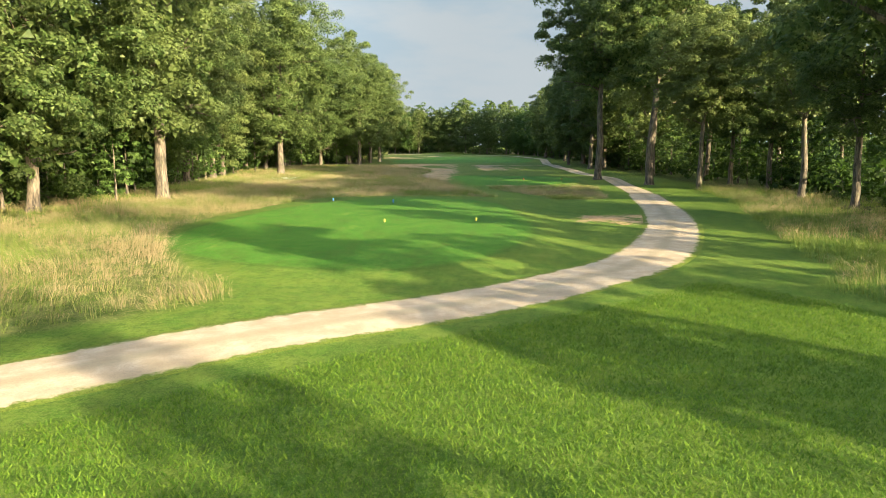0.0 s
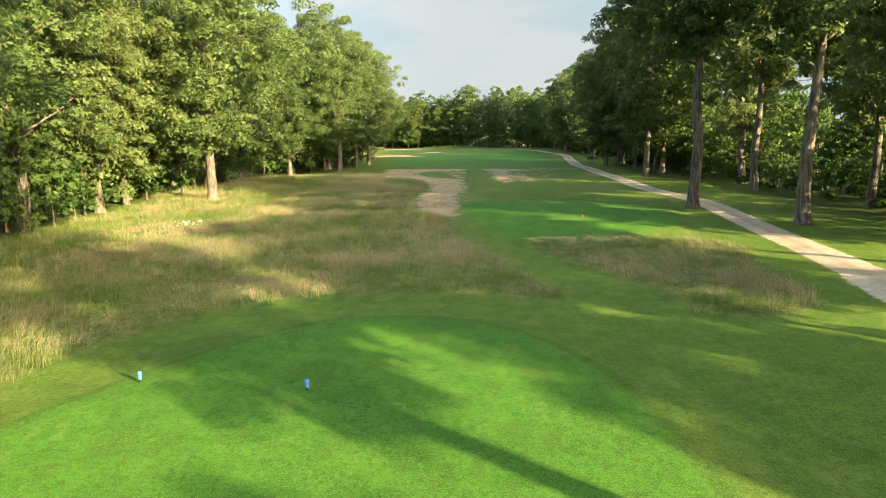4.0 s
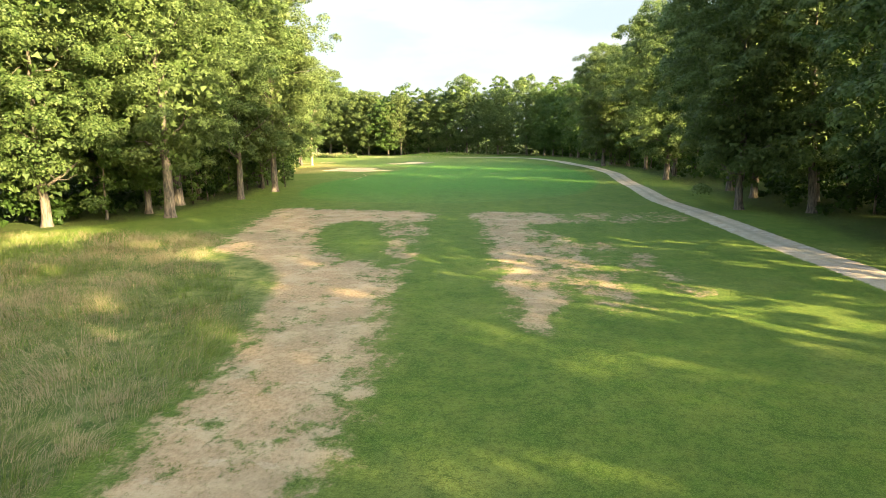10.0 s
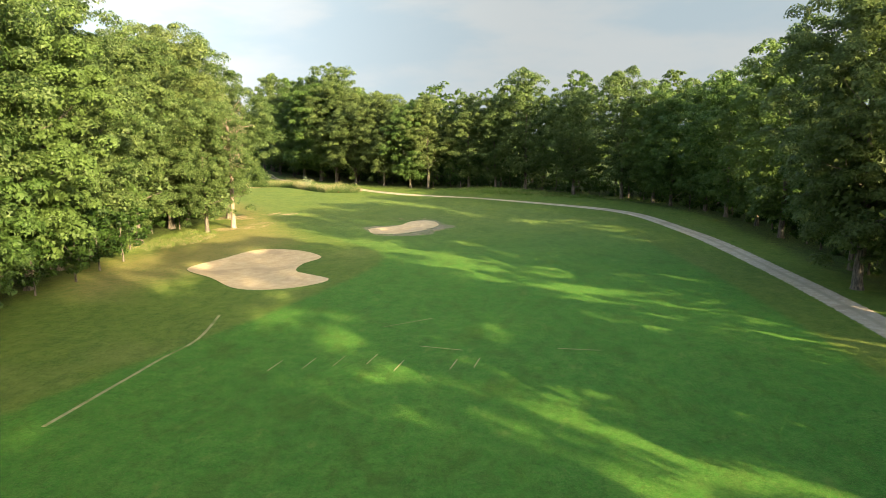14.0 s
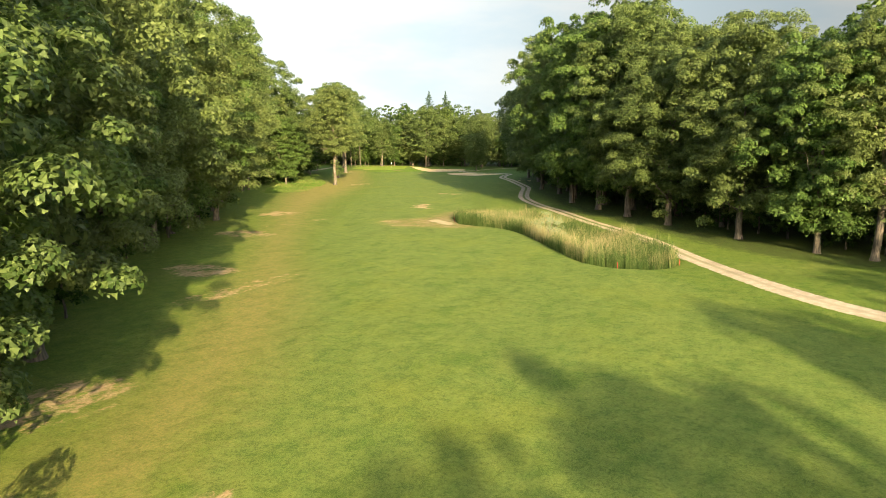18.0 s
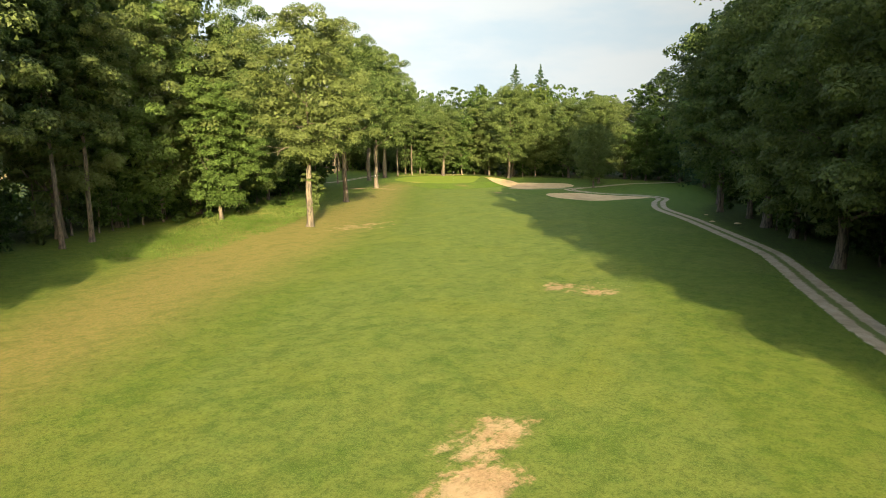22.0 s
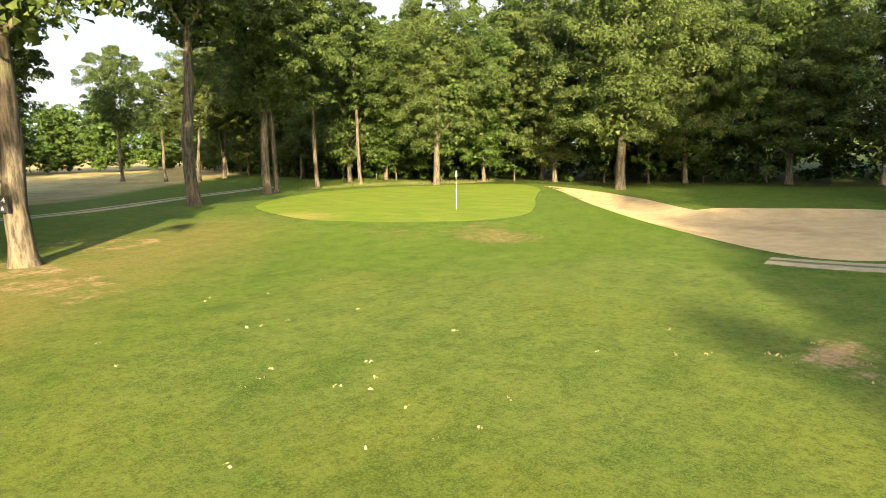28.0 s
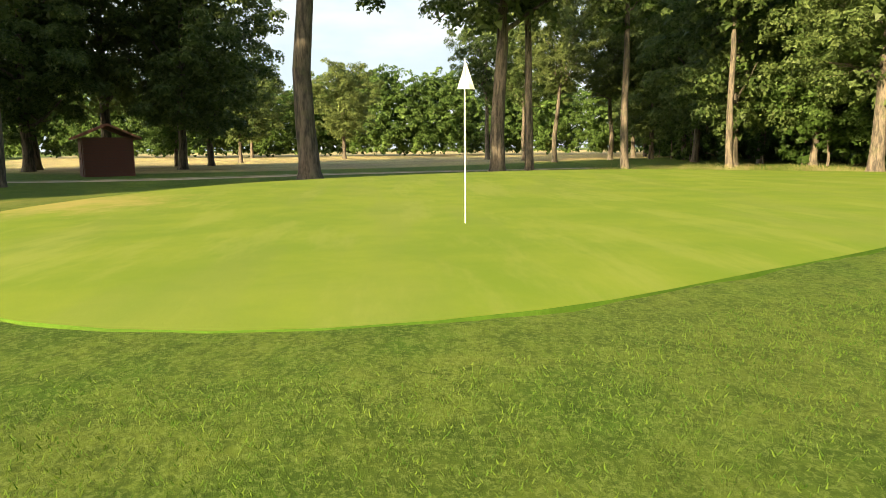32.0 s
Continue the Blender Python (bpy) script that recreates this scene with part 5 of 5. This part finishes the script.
ROUGH_NEAR = spline([(-21, 11), (-14, 13.5), (-8.5, 16.2), (-6.7, 19.2), (-11, 25.4), (-14.5, 36.7), (-12.5, 48), (-8.5, 57.5), (-3.6, 60), (1.2, 59.5), (5.2, 57.6), (4.8, 60.6), (3, 68.3), (1.1, 75), (1.0, 82), (-1.4, 88), (-2.2, 95.3), (-2.1, 103), (-1.2, 112),
                     (-1.2, 119), (-3.2, 126), (-7.4, 134), (-9.2, 142), (-14, 140), (-16, 120), (-17, 100), (-18, 80), (-22, 60), (-24, 40), (-22, 20)], True, 1.5)
ROUGH_FAR = spline([(-14, 142), (-27.6, 142), (-36, 120), (-31, 106), (-30, 92), (-30, 70), (-32, 40), (-38, 8), (-21, 11), (-22, 20), (-24, 40), (-22, 60), (-18, 80), (-17, 100), (-16, 120)], True, 2.0)
blades("tall_grass", ROUGH_NEAR, 5.0, 26, 0.28, 0.72, 0.017, BLADES, 3, "long dry straw-coloured and green rough grass", "tall grass", 0.25, 0.95, 0.47)
blades("tall_grass_back", ROUGH_FAR, 3.2, 16, 0.25, 0.65, 0.034, BLADES, 5, "long green and straw rough grass before the wood", "tall grass", 0.26, 0.7, 0.25)
blades("tall_grass_strip", ROUGH_MID, 6.5, 24, 0.25, 0.6, 0.017, BLADES, 4, "strip of long dry rough grass between the tees", "tall grass", 0.22, 0.85, 0.55)
blades("reeds", POND, 16.0, 14, 1.0, 1.95, 0.034, REED, 6, "dense stand of green reeds and cattails filling a pond", "reeds", 0.15, 0.16, -0.06, 0.1)
VERGE_RIGHT = spline([(12.2, 17), (14.6, 25), (18.4, 37), (23.5, 53), (27, 70), (32, 70), (32, 40), (26, 14)], True)
blades("verge_grass", VERGE_RIGHT, 4.4, 18, 0.3, 0.75, 0.02, BLADES, 8, "long yellow-green uncut grass along the wood edge", "tall grass", 0.22, 0.6, 0.16)
VERGE_LEFT = spline([(-114, 366), (-108.5, 371), (-112, 378), (-116, 386), (-123, 395), (-131, 402), (-136.2, 404.5), (-144, 413), (-152, 424), (-158, 420), (-146, 402), (-130, 386), (-120, 372)], True)
blades("verge_grass_left", VERGE_LEFT, 3.4, 16, 0.2, 0.5, 0.024, LUSH, 9, "lush uncut grass along the wood edge", "tall grass", 0.22, 0.6, 0.1)
WEST_VERGE = spline([(-32, 240), (-27.5, 243), (-24.6, 249), (-24.4, 254), (-27, 258.5), (-31, 258)], True)
blades("verge_grass_west", WEST_VERGE, 3.4, 16, 0.2, 0.5, 0.024, BLADES, 11, "long yellow-green grass under the oaks", "tall grass", 0.22, 0.6, 0.15)
GREEN_VERGE = spline([(-177, 470), (-174, 477), (-171, 483), (-167.5, 487.5), (-170, 490), (-174.5, 485), (-178.6, 477)], True)
blades("verge_grass_green", GREEN_VERGE, 5.0, 18, 0.2, 0.5, 0.02, BLADES, 12, "long straw-coloured grass under the trees behind the putting green", "tall grass", 0.22, 0.7, 0.45)
BANK = spline([(38, 296), (28, 304), (14, 312), (2, 318), (-6, 324), (-4, 329), (8, 326), (24, 318), (38, 306)], True)
blades("bank_grass", BANK, 2.0, 14, 0.25, 0.6, 0.04, LUSH, 10, "uncut grass on the low bank beyond the path", "tall grass", 0.25, 0.6, 0.3)


def sward(name, outline, per_m2, high, seed, label):
    """Short mown blades, one leaf each."""
    rng = np.random.RandomState(seed)
    lo, hi = outline.min(0), outline.max(0)
    n = int((hi[0] - lo[0]) * (hi[1] - lo[1]) * per_m2)
    x, y = rng.uniform(lo[0], hi[0], n), rng.uniform(lo[1], hi[1], n)
    keep = signed(outline, x, y) > 0.4 * rng.rand(n)
    x, y = x[keep], y[keep]
    n = len(x)
    h, a, b, z = high * (0.5 + 0.7 * rng.rand(n)), rng.rand(n) * 6.283, rng.rand(n) * 6.283, height(x, y)
    w, k = 0.15 * high * (0.7 + 0.8 * rng.rand(n)), h * 0.8
    v = np.stack([np.stack([x - np.cos(a) * w, y - np.sin(a) * w, z - 0.005], 1), np.stack([x + np.cos(a) * w, y + np.sin(a) * w, z - 0.005], 1),
                  np.stack([x + np.cos(b) * k, y + np.sin(b) * k, z + h], 1)], 1).reshape(-1, 3)
    return tagged(new(name, np_mesh(name, v, np.arange(3 * n).reshape(-1, 3), MOWN)), label, "mown grass", kind="stuff")


MOWN = blade_material("mown_blades", (0.040, 0.100, 0.009), (0.135, 0.205, 0.026), (0.23, 0.27, 0.07))
sward("mown_grass", spline([(-12, 5.5), (-4, 4.2), (9, 4.2), (13, 12), (9, 20), (6, 18.5), (-2, 13), (-9, 8)], True), 520, 0.07, 61, "short mown lawn with clover beside the gravel path")
sward("mown_grass", spline([(-152, 447), (-137, 446), (-137, 468), (-145, 467), (-145.6, 463), (-144.2, 460.4), (-144, 458), (-144.8, 456), (-147, 454.2), (-152, 452)], True), 760, 0.024, 62, "short mown lawn round the putting surface")


# ---------------------------------------------------------------- golf things
def flagstick():
    x, y = FLAG
    ob = thing("flagstick", x, y, z_at(x, y) + 0.02, "white flagstick with a white pennant standing in the hole", "flagstick", "", 96)
    bm = bmesh.new()
    rod(bm, (0, 0, -0.1), (0, 0, 2.3), 0.009, 0.007, 10)
    part("pole", bm, WHITE, ob)
    bm = bmesh.new()
    rows = []
    for k in range(7):
        u = k / 6
        z = 2.28 - 0.46 * u + 0.06 * u * u
        rows.append([bm.verts.new((0.008 + 0.17 * u * q - 0.03 * u, 0.03 * math.sin(q * 3 + u * 4) * u, z)) for q in (-0.5, 0, 0.5, 1)])
    for a, b in zip(rows, rows[1:]):
        for i in range(3):
            bm.faces.new((a[i], a[i + 1], b[i + 1], b[i]))
    bmesh.ops.solidify(bm, geom=bm.faces[:], thickness=0.004)
    part("pennant", bm, FLAGCLOTH, ob, "drooping white cloth pennant")
    bm = bmesh.new()
    bmesh.ops.create_cone(bm, cap_ends=False, segments=20, radius1=0.054, radius2=0.054, depth=0.09, matrix=Matrix.Translation((0, 0, -0.056)))
    part("cup", bm, WHITE, ob, "white hole liner")


flagstick()


def tee_marker(x, y, mat, colour, tall):
    ob = thing("tee_marker", x, y, z_at(x, y), "small %s tee marker peg in the turf" % colour, "tee marker", "tee markers")
    bm = bmesh.new()
    rod(bm, (0, 0, -0.05), (0, 0, 0.5 * tall), 0.02, 0.025, 8)
    part("spike", bm, BLACK, ob)
    bm = bmesh.new()
    rod(bm, (0, 0, 0.25 * tall), (0, 0, 0.8 * tall), 0.15 * tall, 0.21 * tall, 12)
    bmesh.ops.create_uvsphere(bm, u_segments=12, v_segments=8, radius=0.21 * tall, matrix=Matrix.Translation((0, 0, 0.8 * tall)))
    part("head", bm, mat, ob)


for x, y, mat, colour, tall in ((-3.0, 35.5, YELLOW, "yellow", 0.22), (2.0, 35.7, YELLOW, "yellow", 0.22), (-3.3, 48.3, BLUE, "blue", 0.3), (-7.8, 49.0, BLUE, "blue", 0.3), (10.5, 80.1, RED, "red", 0.26), (15.2, 80.6, RED, "red", 0.26)):
    tee_marker(x, y, mat, colour, tall)


def stake(x, y):
    ob = thing("hazard_stake", x, y, z_at(x, y), "red wooden stake marking the pond edge", "stake", "hazard stakes")
    bm = bmesh.new()
    box(bm, (0.05, 0.05, 0.6), (0, 0, 0.24))
    bmesh.ops.bevel(bm, geom=bm.edges[:], offset=0.008, segments=1, affect="EDGES")
    part("post", bm, RED, ob)


for x, y in ((-22.2, 325.8), (-26.4, 322.0), (-37.5, 332.2), (-54.9, 343.3), (-51.0, 352.2), (-49.6, 352.8)):
    stake(x, y)


def sign():
    x, y = -151.9, 437.4
    ob = thing("tree_sign", x, y, 2.35, "small black hole-number board fixed to an oak trunk", "sign", "", 38)
    bm = bmesh.new()
    box(bm, (0.42, 0.025, 0.62), (0, 0, 0))
    bmesh.ops.bevel(bm, geom=bm.edges[:], offset=0.006, segments=1, affect="EDGES")
    part("board", bm, BLACK, ob)
    for text, z, s in (("14", 0.06, 0.26),):
        cu = bpy.data.curves.new("number", "FONT")
        cu.body, cu.size, cu.align_x, cu.extrude = text, s, "CENTER", 0.003
        n = new("number", cu)
        n.data.materials.append(WHITE)
        n.parent = ob
        n.matrix_local = pose(0, -0.018, z - 0.02, 90, 0, 0)
        tagged(n, "white painted number")
    bm = bmesh.new()
    rod(bm, (0, -0.018, -0.22), (0, -0.018, -0.08), 0.07, 0.0, 3)
    part("arrow", bm, WHITE, ob, "white painted arrow")


sign()


def hut():
    ob = thing("garden_hut", -180.4, 443.6, z_at(-180.4, 443.6), "small dark red-brown wooden hut with a tiled roof", "hut", "", 28)
    w, d, h = 2.7, 2.5, 2.15
    for i in range(15):
        for s in (-1, 1):
            bm = bmesh.new()
            box(bm, (w, 0.03, h / 15 - 0.006), (0, s * d / 2, (i + 0.5) * h / 15))
            part("board", bm, WOODRED, ob)
            bm = bmesh.new()
            box(bm, (0.03, d - 0.03, h / 15 - 0.006), (s * w / 2, 0, (i + 0.5) * h / 15))
            part("board", bm, WOODRED, ob)
    bm = bmesh.new()
    box(bm, (w - 0.06, d - 0.06, h), (0, 0, h / 2))
    part("wall", bm, BLACK, ob)
    for s in (-1, 1):
        bm = bmesh.new()
        tilt = Matrix.Rotation(s * radians(24), 4, "X")
        box(bm, (w + 0.9, 1.85, 0.07), (0, s * 0.82, h + 0.30), tilt.inverted())
        for k in range(12):
            box(bm, (0.05, 1.84, 0.05), (-w / 2 - 0.3 + k * (w + 0.6) / 11, s * 0.82, h + 0.36), tilt.inverted())
        part("roof", bm, ROOFTILE, ob, "ridged clay tile roof slope")
    bm = bmesh.new()
    box(bm, (0.9, 0.05, 1.9), (0.5, -d / 2 - 0.03, 0.97))
    door = part("door", bm, WOODRED, ob)
    bm = bmesh.new()
    box(bm, (0.03, 0.05, 0.14), (0.16, -d / 2 - 0.07, 1.0))
    part("handle", bm, BLACK, door)


hut()


def rake(x, y, turn):
    ob = thing("bunker_rake", x, y, z_at(x, y) + 0.05, "dark bunker rake lying on the sand", "rake", "bunker rakes", turn)
    bm = bmesh.new()
    rod(bm, (0, 0, 0.02), (1.7, 0, 0.04), 0.014, 0.014, 8)
    part("handle", bm, BLACK, ob)
    bm = bmesh.new()
    box(bm, (0.04, 0.6, 0.05), (1.72, 0, 0.03))
    part("head", bm, BLACK, ob)


rake(-149.6, 473.6, -50)
rake(0.6, 262.0, 10)


def blossom_shrub(x, y):
    ob = thing("flowering_shrub", x, y, z_at(x, y), "pale silvery flowering shrub among the reeds", "shrub")
    rng = np.random.RandomState(44)
    bm = bmesh.new()
    for k in range(7):
        a = k * 0.9
        rod(bm, (0, 0, -0.1), (0.7 * math.cos(a), 0.7 * math.sin(a), 2.2 + 0.2 * k), 0.03, 0.01, 6)
    part("stem", bm, BARK, ob)
    c = np.column_stack([rng.normal(0, 0.8, 60), rng.normal(0, 0.8, 60), rng.uniform(1.0, 3.4, 60)])
    n = new("foliage", np_mesh("foliage", *leaves(rng, c, np.full(60, 0.3), 60, 0.036), BLOSSOM))
    n.parent = ob


blossom_shrub(-37.2, 333.5)


def daisies(x, y):
    """A low clump of small white flowers in the rough."""
    rng = np.random.RandomState(12)
    c = np.column_stack([x + rng.normal(0, 0.8, 60), y + rng.normal(0, 0.8, 60), rng.uniform(0.45, 0.7, 60)])
    c[:, 2] += height(c[:, 0], c[:, 1])
    v, f = leaves(rng, c, np.full(60, 0.06), 5, 0.026)
    stalk = [tube([(a, b, h - 0.75), (a, b, h)], [0.006, 0.004], 3) for a, b, h in c]
    tagged(new("daisy_heads", np_mesh("daisy_heads", v, f, WHITE)), "clump of small white wild flowers in long grass", "flowers", kind="stuff")
    tagged(new("daisy_stems", np_mesh("daisy_stems", *joined(stalk), LUSH)), "thin green stems of wild flowers in long grass", "flowers", kind="stuff")


daisies(-18.0, 81.0)


def brush_pile(x, y):
    ob = thing("brush_pile", x, y, z_at(x, y), "heap of cut brown branches lying at the wood edge", "brushwood")
    rng = np.random.RandomState(21)
    for _ in range(46):
        a, e = rng.rand() * 6.283, rng.uniform(-0.05, 0.5)
        p = np.array([rng.normal(0, 1.3), rng.normal(0, 0.8), rng.uniform(0.05, 0.9)])
        pts, rr = limb(rng, p, (math.cos(a), math.sin(a), e), rng.uniform(1.2, 2.8), 0.035, 0.2, 5, 0.0)
        pts[:, 2] = np.maximum(pts[:, 2], 0.03)
        s = new("branch", np_mesh("branch", *tube(pts, rr, 5), BARK_DEAD, True))
        s.parent = ob


brush_pile(-33.0, 147.0)


def boulder(x, y, size, turn):
    ob = thing("pale_stone", x, y, z_at(x, y), "small pale flat stone lying in the shaded grass", "stone", "stones by the path", turn)
    bm = bmesh.new()
    bmesh.ops.create_icosphere(bm, subdivisions=2, radius=size)
    for v in bm.verts:
        v.co *= 1 + 0.25 * noise.noise(v.co * 3 / size + Vector((x, y, 0)))
        v.co.z *= 0.35
    part("stone", bm, SAND, ob)


for x, y, s in ((-82.1, 421.3, 0.34), (-79.2, 420.8, 0.4), (-84.8, 427.6, 0.25)):
    boulder(x, y, s, x * 37)


def litter():
    """Bits of pale bark and dry leaves on the mown grass."""
    rng = np.random.RandomState(15)
    spots = ((-132.5, 437.5, 5.0, 2.6, 34), (-126, 443.4, 1.6, 0.6, 24), (-111, 395.5, 2.2, 3.0, 34), (-1.5, 273.5, 2.6, 1.6, 40), (-23.6, 266, 1.2, 2.4, 20), (-77, 382, 1.2, 1.0, 16))
    c = np.concatenate([np.column_stack([rng.normal(x, sx, n), rng.normal(y, sy, n)]) for x, y, sx, sy, n in spots])
    c = np.column_stack([c, height(c[:, 0], c[:, 1]) + 0.02])
    v, f = leaves(rng, c, np.full(len(c), 0.09), 4, 0.03, 0.1, 0.2, 4)
    tagged(new("leaf_litter", np_mesh("leaf_litter", v, f, BARK_BITS)), "scattered pale bits of bark on short grass", "litter", kind="stuff")


BARK_BITS = plain_material("pale_bark_bits", (0.34, 0.29, 0.17), 0.9, 0, 0.3)
litter()
